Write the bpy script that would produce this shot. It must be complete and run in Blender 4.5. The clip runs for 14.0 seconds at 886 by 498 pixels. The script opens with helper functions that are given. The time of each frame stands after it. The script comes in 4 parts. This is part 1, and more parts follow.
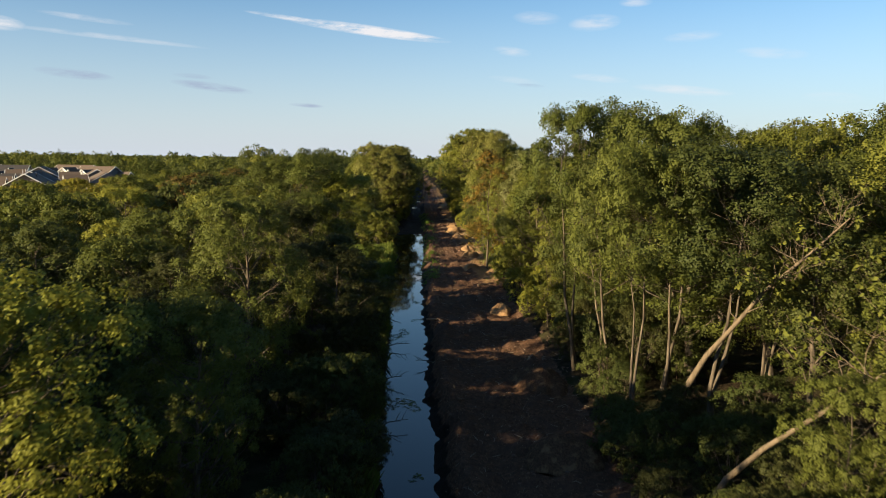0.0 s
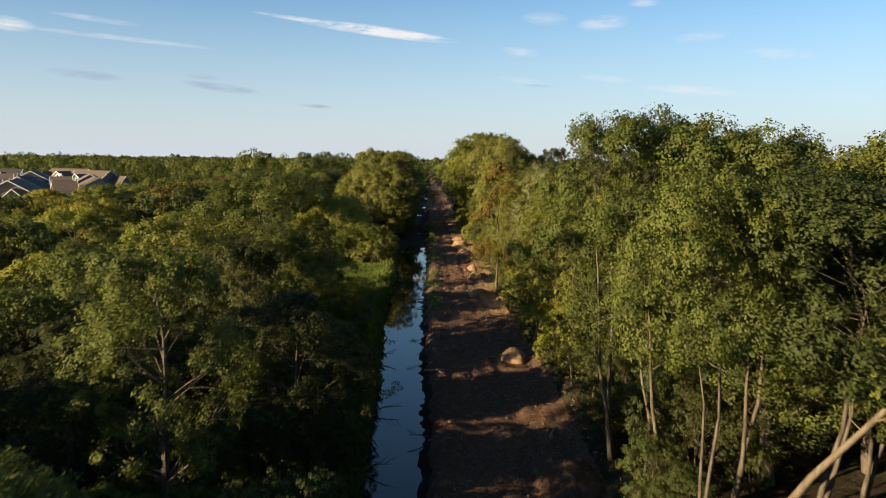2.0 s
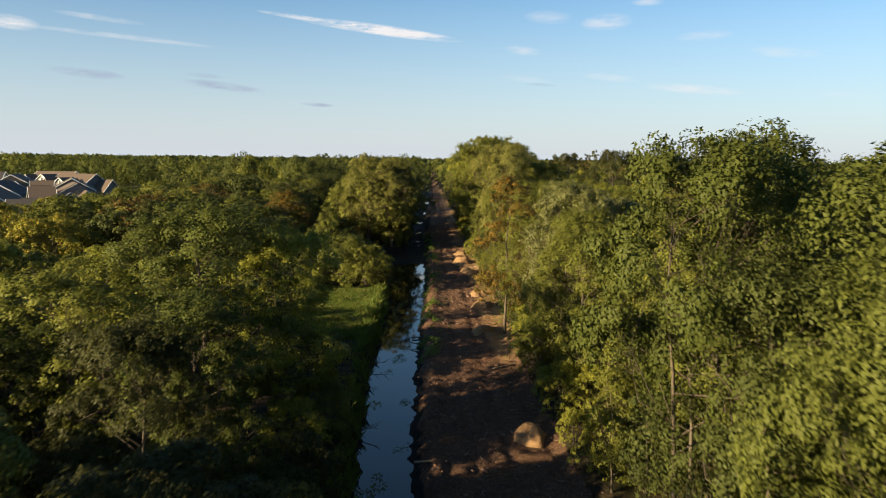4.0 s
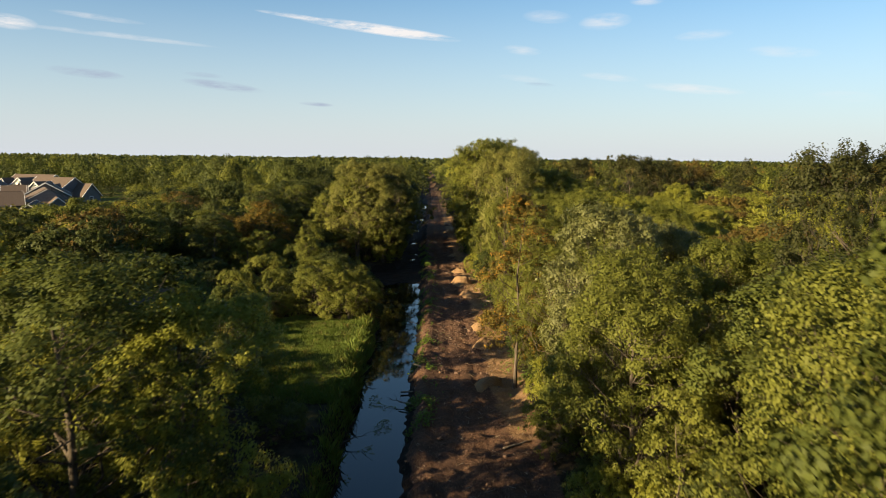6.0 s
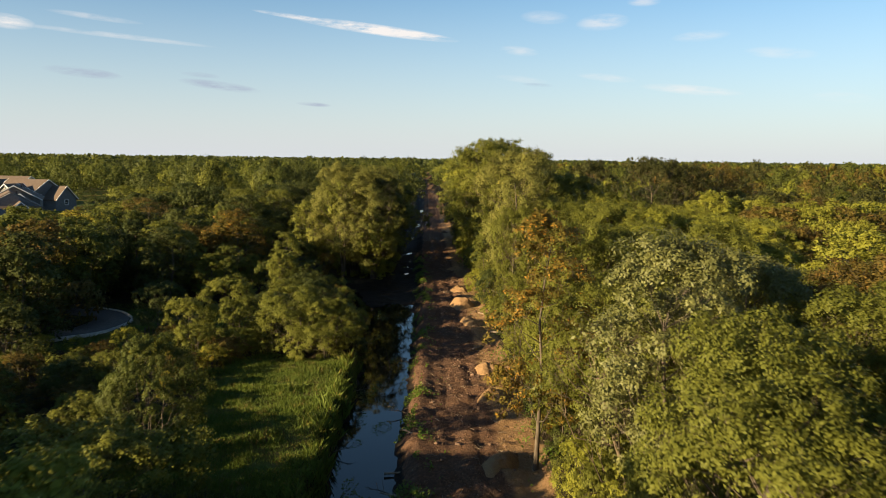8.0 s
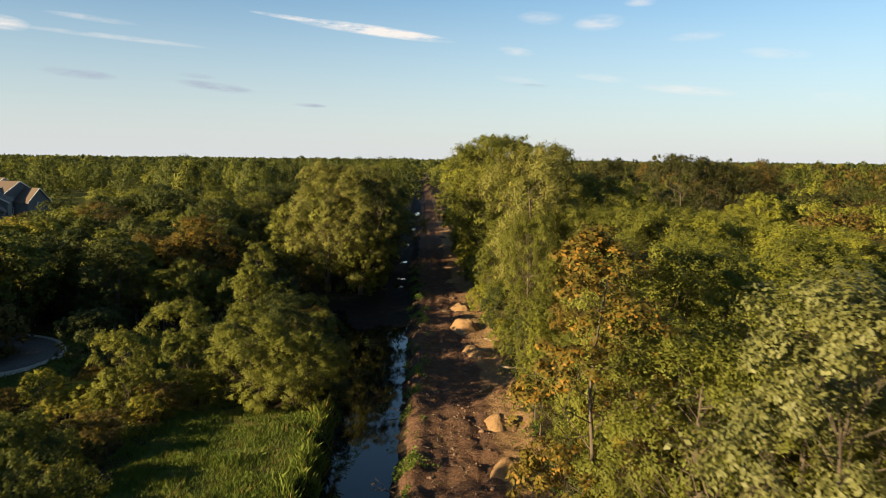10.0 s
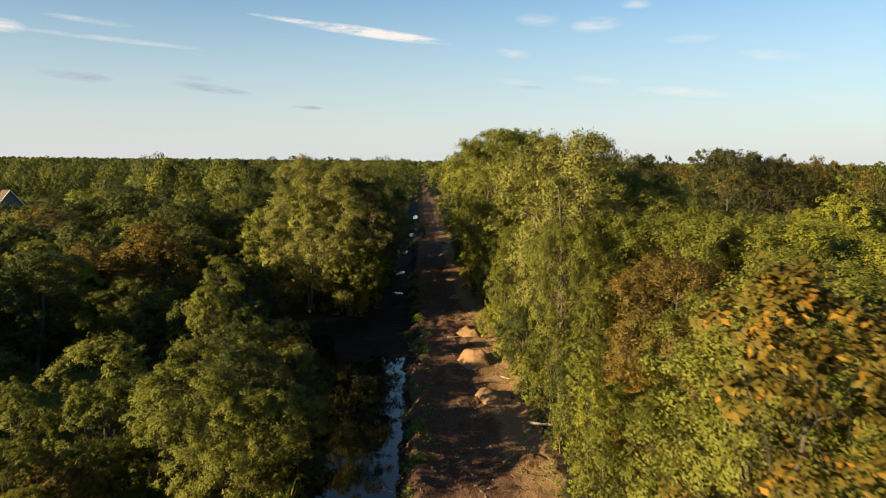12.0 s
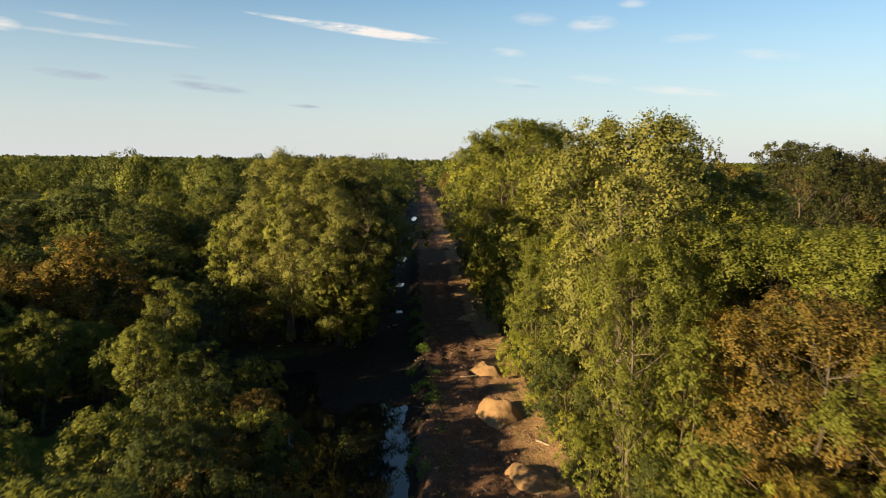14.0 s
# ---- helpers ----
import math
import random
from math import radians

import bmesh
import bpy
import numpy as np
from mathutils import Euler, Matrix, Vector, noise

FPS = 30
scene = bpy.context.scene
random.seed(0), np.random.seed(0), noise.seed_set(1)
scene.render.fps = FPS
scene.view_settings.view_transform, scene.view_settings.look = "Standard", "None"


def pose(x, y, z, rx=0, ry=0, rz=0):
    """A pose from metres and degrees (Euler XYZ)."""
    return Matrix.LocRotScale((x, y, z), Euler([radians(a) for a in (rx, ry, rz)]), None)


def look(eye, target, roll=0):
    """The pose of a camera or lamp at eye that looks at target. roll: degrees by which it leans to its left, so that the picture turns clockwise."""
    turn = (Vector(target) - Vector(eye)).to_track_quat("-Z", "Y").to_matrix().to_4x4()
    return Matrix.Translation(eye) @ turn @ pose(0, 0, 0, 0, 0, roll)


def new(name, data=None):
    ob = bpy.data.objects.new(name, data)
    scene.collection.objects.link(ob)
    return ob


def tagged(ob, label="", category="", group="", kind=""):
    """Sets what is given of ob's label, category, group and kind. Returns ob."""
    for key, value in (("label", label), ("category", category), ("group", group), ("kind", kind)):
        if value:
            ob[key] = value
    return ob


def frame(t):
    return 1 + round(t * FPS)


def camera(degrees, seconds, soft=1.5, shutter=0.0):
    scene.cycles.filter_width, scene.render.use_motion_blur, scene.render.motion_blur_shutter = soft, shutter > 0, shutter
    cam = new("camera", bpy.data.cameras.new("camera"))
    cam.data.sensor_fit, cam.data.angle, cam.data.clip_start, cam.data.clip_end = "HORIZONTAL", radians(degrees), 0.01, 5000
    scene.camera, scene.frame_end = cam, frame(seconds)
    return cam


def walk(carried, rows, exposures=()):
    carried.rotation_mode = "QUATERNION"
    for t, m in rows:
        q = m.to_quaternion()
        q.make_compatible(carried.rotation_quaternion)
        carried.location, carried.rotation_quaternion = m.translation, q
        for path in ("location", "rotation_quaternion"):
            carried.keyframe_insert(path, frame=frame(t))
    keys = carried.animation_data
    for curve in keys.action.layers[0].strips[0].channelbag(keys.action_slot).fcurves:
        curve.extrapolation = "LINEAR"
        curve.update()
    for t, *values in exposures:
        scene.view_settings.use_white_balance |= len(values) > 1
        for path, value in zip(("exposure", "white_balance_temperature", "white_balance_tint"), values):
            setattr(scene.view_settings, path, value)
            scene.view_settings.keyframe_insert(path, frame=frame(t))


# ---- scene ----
cam = camera(60.0, 14.0, soft=0.8, shutter=0.5)
METRES, EYE, TILT, LEAN, TURN = 88.0, 12.5, -6.65, -0.55, 0.0
ROWS = [
    (0.0, 0.0, 0.0, 0.0, 0.0, 0.0, 0.0),
    (0.5, 0.0014, 0.0256, 0.0059, 0.17, 0.04, -0.02),
    (1.0, 0.0025, 0.0525, 0.0119, 0.29, 0.04, -0.08),
    (1.5, 0.0038, 0.0834, 0.019, 0.43, 0.04, -0.09),
    (2.0, 0.0047, 0.1134, 0.0263, 0.58, 0.04, -0.1),
    (2.5, 0.0056, 0.1471, 0.0345, 0.72, 0.01, -0.1),
    (3.0, 0.0061, 0.1794, 0.0421, 0.79, -0.01, -0.16),
    (5.5, 0.0074, 0.3531, 0.077, 0.74, -0.08, -0.2),
    (6.0, 0.0074, 0.3905, 0.0837, 0.7, -0.08, -0.15),
    (6.5, 0.0071, 0.4298, 0.0904, 0.66, -0.05, -0.11),
    (7.0, 0.0066, 0.4657, 0.0957, 0.61, -0.06, -0.16),
    (7.5, 0.0062, 0.502, 0.0999, 0.57, -0.06, -0.19),
    (8.0, 0.0055, 0.541, 0.1042, 0.51, -0.05, -0.21),
    (8.5, 0.0047, 0.5764, 0.1081, 0.45, -0.05, -0.2),
    (11.0, -0.0014, 0.7613, 0.1229, 0.18, 0.07, -0.02),
    (11.5, -0.0036, 0.7998, 0.1257, 0.14, 0.11, -0.01),
    (12.0, -0.0062, 0.8357, 0.1286, 0.08, 0.14, -0.01),
    (12.5, -0.0093, 0.8716, 0.1317, 0.01, 0.15, -0.01),
    (13.0, -0.0127, 0.9102, 0.1353, -0.07, 0.11, -0.03),
    (13.5, -0.0155, 0.9471, 0.1389, -0.12, 0.12, -0.06),
    (14.0, -0.0184, 0.987, 0.1432, -0.18, 0.06, -0.05),
]
walk(cam, [(t, pose(0, 0, EYE, TILT, LEAN, TURN) @ pose(METRES * x, METRES * y, METRES * z, 90 + pitch, roll, yaw)) for t, x, y, z, yaw, pitch, roll in ROWS],
     exposures=[(0.0, 1.53, 6200, 10), (3.0, 1.54, 6300, 10), (7.5, 1.6, 6600, 10), (11.0, 1.6, 6850, 10), (14.0, 1.6, 6900, 10)])

# ---------------------------------------------------------------- light
SUN_EL, SUN_AZ = 15.5, 238.0      # degrees; azimuth clockwise from +y: behind and to the west
SUN_DIR = Vector((math.sin(radians(SUN_AZ)) * math.cos(radians(SUN_EL)),
                  math.cos(radians(SUN_AZ)) * math.cos(radians(SUN_EL)), math.sin(radians(SUN_EL))))
sun = new("sun", bpy.data.lights.new("sun", "SUN"))
sun.data.energy, sun.data.angle, sun.data.color = 5.0, radians(0.6), (1.0, 0.78, 0.46)
sun.matrix_world = look((0, 0, 60), Vector((0, 0, 60)) - SUN_DIR)

world = bpy.data.worlds.new("evening_sky")
scene.world = world
world.use_nodes = True
WN, WL = world.node_tree.nodes, world.node_tree.links
WN.clear()


def wmath(op, a, b=None, clamp=False):
    n = WN.new("ShaderNodeMath")
    n.operation, n.use_clamp = op, clamp
    for i, v in enumerate((a, b)):
        if v is None:
            continue
        if isinstance(v, (int, float)):
            n.inputs[i].default_value = v
        else:
            WL.new(v, n.inputs[i])
    return n.outputs[0]


coord = WN.new("ShaderNodeTexCoord")
DIRV = coord.outputs["Generated"]
sky = WN.new("ShaderNodeTexSky")
sky.sky_type, sky.sun_disc = "NISHITA", False
sky.sun_elevation, sky.sun_rotation = radians(SUN_EL), radians(SUN_AZ)
sky.air_density, sky.dust_density, sky.ozone_density = 1.0, 0.15, 3.0
WL.new(DIRV, sky.inputs["Vector"])
# thin cloud streaks: azimuth, elevation, half width, half height (degrees), slope, strength
STREAKS = [(-5.4, 9.15, 6.0, .40, -6.2, 1.8), (-10.3, 9.72, 4.0, .2, -6.5, 1.2), (-29.6, 8.3, 1.7, .5, -4, .9), (-23.0, 7.9, 6.5, .2, -3, .4),
           (10.8, 9.7, 1.9, .62, 4, .55), (4.9, 7.8, 1.5, .36, -6, .5), (17.0, 5.0, 3.6, .36, -5, .55),
           (11.2, 5.9, 2.2, .3, -6, .4), (22.7, 7.3, 2.4, .42, -5, .35), (17.5, 8.6, 2.0, .4, 3, .35),
           (5.2, 5.8, 2.0, .26, -6, .25), (6.7, 10.1, 1.8, .5, -3, .35), (-24.4, 9.0, 3.0, .22, -4, .45),
           (13.6, 11.0, 1.2, .35, 0, .5), (26.5, 4.3, 2.0, .4, -4, .2)]
DARKS = [(-25.3, 5.4, 2.5, .36, -4, .9), (-16.5, 4.9, 2.9, .34, -6, .85), (-10.0, 3.8, 1.3, .17, -3, .8), (-17.8, 5.6, 1.4, .2, -3, .4),
         (6.3, 5.4, 1.2, .16, -3, .4)]
wisp = WN.new("ShaderNodeTexNoise")
wisp.inputs["Scale"].default_value, wisp.inputs["Detail"].default_value, wisp.inputs["Roughness"].default_value = 26.0, 7.0, 0.62
stretch = WN.new("ShaderNodeVectorMath")
stretch.operation = "MULTIPLY"
stretch.inputs[1].default_value = (1.0, 1.0, 5.0)
WL.new(DIRV, stretch.inputs[0])
WL.new(stretch.outputs[0], wisp.inputs["Vector"])


def streak_mask(rows):
    total = None
    for az, el, a, b, slope, strength in rows:
        az, el = radians(az), radians(el)
        right = Vector((math.cos(az), -math.sin(az), 0))
        up = Vector((-math.sin(az) * math.sin(el), -math.cos(az) * math.sin(el), math.cos(el)))
        s, c = math.sin(radians(slope)), math.cos(radians(slope))
        dots = []
        for axis, half in ((right * c + up * s, radians(a)), (up * c - right * s, radians(b))):
            d = WN.new("ShaderNodeVectorMath")
            d.operation = "DOT_PRODUCT"
            d.inputs[1].default_value = axis / half
            WL.new(DIRV, d.inputs[0])
            dots.append(d)
        # centre the streak on its elevation
        mid = Vector((math.sin(az) * math.cos(el), math.cos(az) * math.cos(el), math.sin(el)))
        front = WN.new("ShaderNodeVectorMath")
        front.operation = "DOT_PRODUCT"
        front.inputs[1].default_value = mid
        WL.new(DIRV, front.inputs[0])
        r2 = wmath("ADD", wmath("POWER", wmath("ABSOLUTE", dots[0].outputs["Value"]), 2.0), wmath("POWER", wmath("ABSOLUTE", dots[1].outputs["Value"]), 2.0))
        m = wmath("SUBTRACT", 1.0, r2, True)
        m = wmath("MULTIPLY", m, wmath("GREATER_THAN", front.outputs["Value"], 0.5))
        m = wmath("MULTIPLY", m, strength)
        total = m if total is None else wmath("MAXIMUM", total, m)
    gain = wmath("MULTIPLY", wmath("SUBTRACT", wisp.outputs["Fac"], 0.30), 3.2, True)
    return wmath("MULTIPLY", total, gain, True)


def wmix(fac, a, colour):
    n = WN.new("ShaderNodeMix")
    n.data_type = "RGBA"
    WL.new(fac, n.inputs["Factor"])
    WL.new(a, n.inputs["A"])
    n.inputs["B"].default_value = (*colour, 1)
    return n.outputs["Result"]


# a veil of thin haze low over the horizon
height = WN.new("ShaderNodeSeparateXYZ")
WL.new(DIRV, height.inputs[0])
veil = wmath("POWER", wmath("SUBTRACT", 1.0, wmath("MULTIPLY", wmath("ABSOLUTE", height.outputs["Z"]), 4.6, True), True), 1.25)
tint = WN.new("ShaderNodeVectorMath")
tint.operation = "MULTIPLY"
tint.inputs[1].default_value = (0.90, 1.02, 1.05)
WL.new(sky.outputs["Color"], tint.inputs[0])
col = wmix(wmath("MULTIPLY", veil, 0.92), tint.outputs[0], (4.5, 4.78, 5.2))
col = wmix(streak_mask(STREAKS), col, (6.2, 6.0, 5.9))
col = wmix(streak_mask(DARKS), col, (2.6, 2.95, 3.9))
bg = WN.new("ShaderNodeBackground")
bg.inputs["Strength"].default_value = 0.05
WL.new(col, bg.inputs["Color"])
WL.new(bg.outputs[0], WN.new("ShaderNodeOutputWorld").inputs["Surface"])


# ---------------------------------------------------------------- materials
class Mat:
    """A node material with a few short-hands."""

    def __init__(self, name):
        self.m = bpy.data.materials.new(name)
        self.m.use_nodes = True
        self.n, self.l = self.m.node_tree.nodes, self.m.node_tree.links
        self.n.clear()
        self.out = self.n.new("ShaderNodeOutputMaterial")

    def plug(self, value, socket):
        if isinstance(value, (int, float)):
            socket.default_value = value
        elif isinstance(value, tuple):
            socket.default_value = (*value, 1) if len(value) == 3 and socket.type == "RGBA" else value
        else:
            self.l.new(value, socket)

    def math(self, op, a, b=0.0, clamp=False):
        n = self.n.new("ShaderNodeMath")
        n.operation, n.use_clamp = op, clamp
        self.plug(a, n.inputs[0]), self.plug(b, n.inputs[1])
        return n.outputs[0]

    def mix(self, f, a, b):
        n = self.n.new("ShaderNodeMix")
        n.data_type = "RGBA"
        self.plug(f, n.inputs["Factor"]), self.plug(a, n.inputs["A"]), self.plug(b, n.inputs["B"])
        return n.outputs["Result"]

    def pos(self):
        return self.n.new("ShaderNodeNewGeometry").outputs["Position"]

    def obj(self):
        return self.n.new("ShaderNodeTexCoord").outputs["Object"]

    def noise(self, scale, detail=4.0, vec=None, rough=0.55, stretch=None):
        n = self.n.new("ShaderNodeTexNoise")
        n.inputs["Scale"].default_value, n.inputs["Detail"].default_value, n.inputs["Roughness"].default_value = scale, detail, rough
        v = vec or self.pos()
        if stretch:
            s = self.n.new("ShaderNodeVectorMath")
            s.operation = "MULTIPLY"
            s.inputs[1].default_value = stretch
            self.l.new(v, s.inputs[0])
            v = s.outputs[0]
        self.l.new(v, n.inputs["Vector"])
        return n.outputs["Fac"]

    def ramp(self, f, lo, hi):
        n = self.n.new("ShaderNodeMapRange")
        n.interpolation_type = "SMOOTHSTEP"
        self.plug(f, n.inputs["Value"])
        n.inputs["From Min"].default_value, n.inputs["From Max"].default_value = lo, hi
        return n.outputs["Result"]

    def bump(self, height, strength=0.5, dist=0.05):
        n = self.n.new("ShaderNodeBump")
        n.inputs["Strength"].default_value, n.inputs["Distance"].default_value = strength, dist
        self.l.new(height, n.inputs["Height"])
        return n.outputs["Normal"]

    def attr(self, name):
        n = self.n.new("ShaderNodeAttribute")
        n.attribute_name = name
        return n.outputs["Fac"]

    def solid(self, colour, rough=0.8, metal=0.0, normal=None, spec=0.4):
        b = self.n.new("ShaderNodeBsdfPrincipled")
        self.plug(colour, b.inputs["Base Color"]), self.plug(rough, b.inputs["Roughness"])
        b.inputs["Metallic"].default_value, b.inputs["Specular IOR Level"].default_value = metal, spec
        if normal:
            self.l.new(normal, b.inputs["Normal"])
        self.l.new(b.outputs[0], self.out.inputs["Surface"])
        return self.m


def leaf_material(name, dark, light, turn=None, share=0.0, gloss=0.12):
    """Leaves: two greens mixed leaf by leaf and tree by tree, with a share of turned leaves in patches."""
    k = Mat(name)
    geo = k.n.new("ShaderNodeNewGeometry")
    info = k.n.new("ShaderNodeObjectInfo")
    isl, rnd = geo.outputs["Random Per Island"], info.outputs["Random"]
    f = k.math("ADD", k.math("MULTIPLY", isl, 0.45), k.math("MULTIPLY", rnd, 0.55))
    c = k.mix(f, dark, light)
    patch = k.noise(0.45, 3.0)
    c = k.mix(k.math("MULTIPLY", k.ramp(patch, 0.38, 0.66), 0.25), c, tuple(v * 0.62 for v in dark))
    if turn:
        p = k.math("ADD", k.math("MULTIPLY", k.noise(0.8, 2.0), 0.7), k.math("MULTIPLY", isl, 0.5))
        c = k.mix(k.ramp(p, 0.95 - 0.8 * share, 1.1 - 0.8 * share), c, turn)
    b = k.n.new("ShaderNodeBsdfPrincipled")
    k.plug(c, b.inputs["Base Color"])
    b.inputs["Roughness"].default_value, b.inputs["Specular IOR Level"].default_value = 0.6, gloss
    tr = k.n.new("ShaderNodeBsdfTranslucent")
    warm = k.mix(0.5, c, tuple(min(1, v * 1.7) for v in light))
    k.plug(warm, tr.inputs["Color"])
    mx = k.n.new("ShaderNodeMixShader")
    mx.inputs[0].default_value = 0.24
    k.l.new(b.outputs[0], mx.inputs[1]), k.l.new(tr.outputs[0], mx.inputs[2])
    k.l.new(mx.outputs[0], k.out.inputs["Surface"])
    return k.m


LEAF = {
    "green": leaf_material("leaf_green", (.076, .086, .014), (.164, .168, .028)),
    "fresh": leaf_material("leaf_fresh_green", (.050, .063, .012), (.110, .122, .023)),
    "deep": leaf_material("leaf_deep_green", (.034, .046, .012), (.080, .090, .021)),
    # lime: bright yellow leaf, sunlight on the crowns worked into its colour
    "lime": leaf_material("leaf_sun_tinted_green", (.140, .150, .018), (.250, .246, .037)),
    "pale": leaf_material("leaf_pale_olive", (.100, .106, .022), (.190, .182, .046), (.27, .21, .035), .16),
    "gold": leaf_material("leaf_gold", (.125, .125, .016), (.250, .225, .032), (.36, .25, .028), .28),
    "silver": leaf_material("leaf_silver", (.072, .080, .019), (.175, .175, .052), None, 0, .35),
    "rust": leaf_material("leaf_rust", (0.078, 0.068, 0.014), (0.155, 0.114, 0.021), (0.25, 0.130, 0.019), .32),
    "brown": leaf_material("leaf_olive_brown", (.066, .056, .013), (.140, .102, .023), (.17, .10, .024), .30),
    "oak": leaf_material("leaf_dark_oak", (0.030, 0.036, 0.011), (0.068, 0.067, 0.018)),
}


def bark_material(name, a, b):
    k = Mat(name)
    v = k.obj()
    f = k.noise(5.0, 6.0, v, 0.65, (1, 1, .22))
    g = k.noise(24.0, 3.0, v, 0.6, (1, 1, .15))
    c = k.mix(k.ramp(f, .3, .7), a, b)
    return k.solid(c, .9, 0, k.bump(k.math("ADD", f, k.math("MULTIPLY", g, .5)), .8, .04), .2)


BARK = bark_material("bark_grey_brown", (.045, .035, .025), (.135, .108, .078))
BARK_PALE = bark_material("bark_pale_dead", (.080, .060, .040), (.17, .130, .085))


def ground_material():
    k = Mat("ground_soil_and_litter")
    road, grass, mud = k.attr("road"), k.attr("grass"), k.attr("mud")
    fine, coarse, big = k.noise(6.0, 9.0, None, .74), k.noise(1.3, 8.0, None, .68), k.noise(.22, 4.0)
    litter = k.mix(k.ramp(coarse, .35, .65), (.020, .016, .010), (.060, .044, .025))
    litter = k.mix(k.math("MULTIPLY", k.ramp(big, .45, .65), .6), litter, (.040, .050, .014))
    soil = k.mix(k.ramp(fine, .32, .7), (.062, .035, .022), (.182, .102, .060))
    soil = k.mix(k.math("MULTIPLY", k.ramp(coarse, .42, .62), .7), soil, (.085, .052, .036))
    soil = k.mix(k.math("MULTIPLY", k.ramp(k.noise(15.0, 2.0, None, .7, (1, .25, 1)), .62, .72), .7), soil, (.28, .20, .11))
    turf = k.mix(k.ramp(fine, .3, .7), (.035, .058, .010), (.095, .118, .020))
    turf = k.mix(k.math("MULTIPLY", k.ramp(big, .42, .62), .8), turf, (.120, .085, .030))
    wet = k.mix(k.ramp(fine, .3, .7), (.012, .009, .007), (.036, .027, .019))
    edge = k.math("MULTIPLY", k.math("SUBTRACT", coarse, .5), .9)
    c = k.mix(k.ramp(k.math("ADD", grass, edge), .4, .6), litter, turf)
    c = k.mix(k.ramp(k.math("ADD", road, edge), .4, .6), c, soil)
    straw = k.mix(k.ramp(k.noise(22.0, 4.0, None, .75), .3, .7), (.15, .085, .042), (.34, .215, .105))
    c = k.mix(k.math("MULTIPLY", k.ramp(k.math("ADD", k.attr("chips"), k.math("MULTIPLY", edge, 1.6)), .35, .75), .85), c, straw)
    c = k.mix(k.ramp(k.math("ADD", mud, k.math("MULTIPLY", edge, .6)), .4, .6), c, wet)
    rough = k.math("SUBTRACT", .95, k.math("MULTIPLY", mud, .2))
    h = k.math("ADD", k.math("MULTIPLY", fine, .4), coarse)
    return k.solid(c, rough, 0, k.bump(h, 1.0, .30), .06)


def water_material():
    k = Mat("still_dark_water")
    rip = k.noise(1.6, 3.0, None, .5, (1, .5, 1))
    fine = k.noise(9.0, 2.0)
    n = k.bump(k.math("ADD", rip, k.math("MULTIPLY", fine, .08)), .045, .03)
    m = k.solid((.006, .008, .007), .03, 0, n, .5)
    m.node_tree.nodes["Principled BSDF"].inputs["IOR"].default_value = 1.33
    return m


def pile_material():
    k = Mat("wood_chip_and_sand")
    fine, mid = k.noise(30.0, 5.0, None, .75), k.noise(4.0, 5.0)
    c = k.mix(k.ramp(fine, .3, .7), (.16, .09, .042), (.35, .222, .105))
    c = k.mix(k.math("MULTIPLY", k.ramp(mid, .52, .68), .75), c, (.19, .105, .055))
    return k.solid(c, .95, 0, k.bump(k.math("ADD", fine, mid), 1.0, .05), .2)


def plain(name, a, b, scale=3.0, rough=.8, bumpy=.2):
    k = Mat(name)
    f = k.noise(scale, 6.0, k.obj(), .6)
    return k.solid(k.mix(k.ramp(f, .3, .7), a, b), rough, 0, k.bump(f, bumpy, .03))


def heap_material():
    k = Mat("heaped_soil")
    fine, mid = k.noise(14.0, 6.0, None, .75), k.noise(2.4, 5.0)
    c = k.mix(k.ramp(fine, .3, .7), (.060, .034, .022), (.165, .095, .054))
    c = k.mix(k.math("MULTIPLY", k.ramp(mid, .5, .66), .7), c, (.25, .155, .08))
    return k.solid(c, .95, 0, k.bump(k.math("ADD", fine, mid), 1.0, .12), .06)


HEAP = heap_material()
GROUND, WATER, PILE = ground_material(), water_material(), pile_material()
SOIL_CLOD = plain("dark_soil_clod", (.085, .052, .034), (.19, .115, .072), 6, .95, 1.0)
DEADWOOD = plain("weathered_stick", (.12, .09, .06), (.32, .25, .17), 8, .9, .6)
ASPHALT = plain("path_asphalt", (.080, .066, .054), (.130, .110, .090), 5, .9, .3)
CONCRETE = plain("kerb_concrete", (.30, .26, .20), (.46, .41, .33), 5, .9, .3)
GRASS = leaf_material("grass_blades", (.050, .082, .011), (.128, .160, .024), (.19, .130, .038), .24, .15)
WEED = leaf_material("weed_leaves", (.060, .110, .014), (.150, .200, .028))


# ---------------------------------------------------------------- mesh helpers
def mesh_from(name, verts, faces, material, smooth=False, normals=None):
    """A mesh from an array of vertices and one array of equal-sided faces (or a list of such arrays)."""
    me = bpy.data.meshes.new(name)
    groups = faces if isinstance(faces, list) else [faces]
    groups = [np.asarray(g, dtype=np.int32) for g in groups if len(g)]
    verts = np.asarray(verts, dtype=np.float32)
    loops = np.concatenate([g.ravel() for g in groups])
    totals = np.concatenate([np.full(len(g), g.shape[1], dtype=np.int32) for g in groups])
    me.vertices.add(len(verts))
    me.vertices.foreach_set("co", verts.ravel())
    me.loops.add(len(loops))
    me.loops.foreach_set("vertex_index", loops)
    me.polygons.add(len(totals))
    me.polygons.foreach_set("loop_start", np.concatenate([[0], np.cumsum(totals)[:-1]]).astype(np.int32))
    me.update(calc_edges=True)
    if smooth:
        me.polygons.foreach_set("use_smooth", np.ones(len(totals), dtype=bool))
    me.materials.append(material)
    me.validate()
    if normals is not None:
        me.normals_split_custom_set_from_vertices(normals.tolist())
    return me


def part(name, me, parent, label=""):
    ob = new(name, me)
    ob.parent = parent
    return tagged(ob, label)


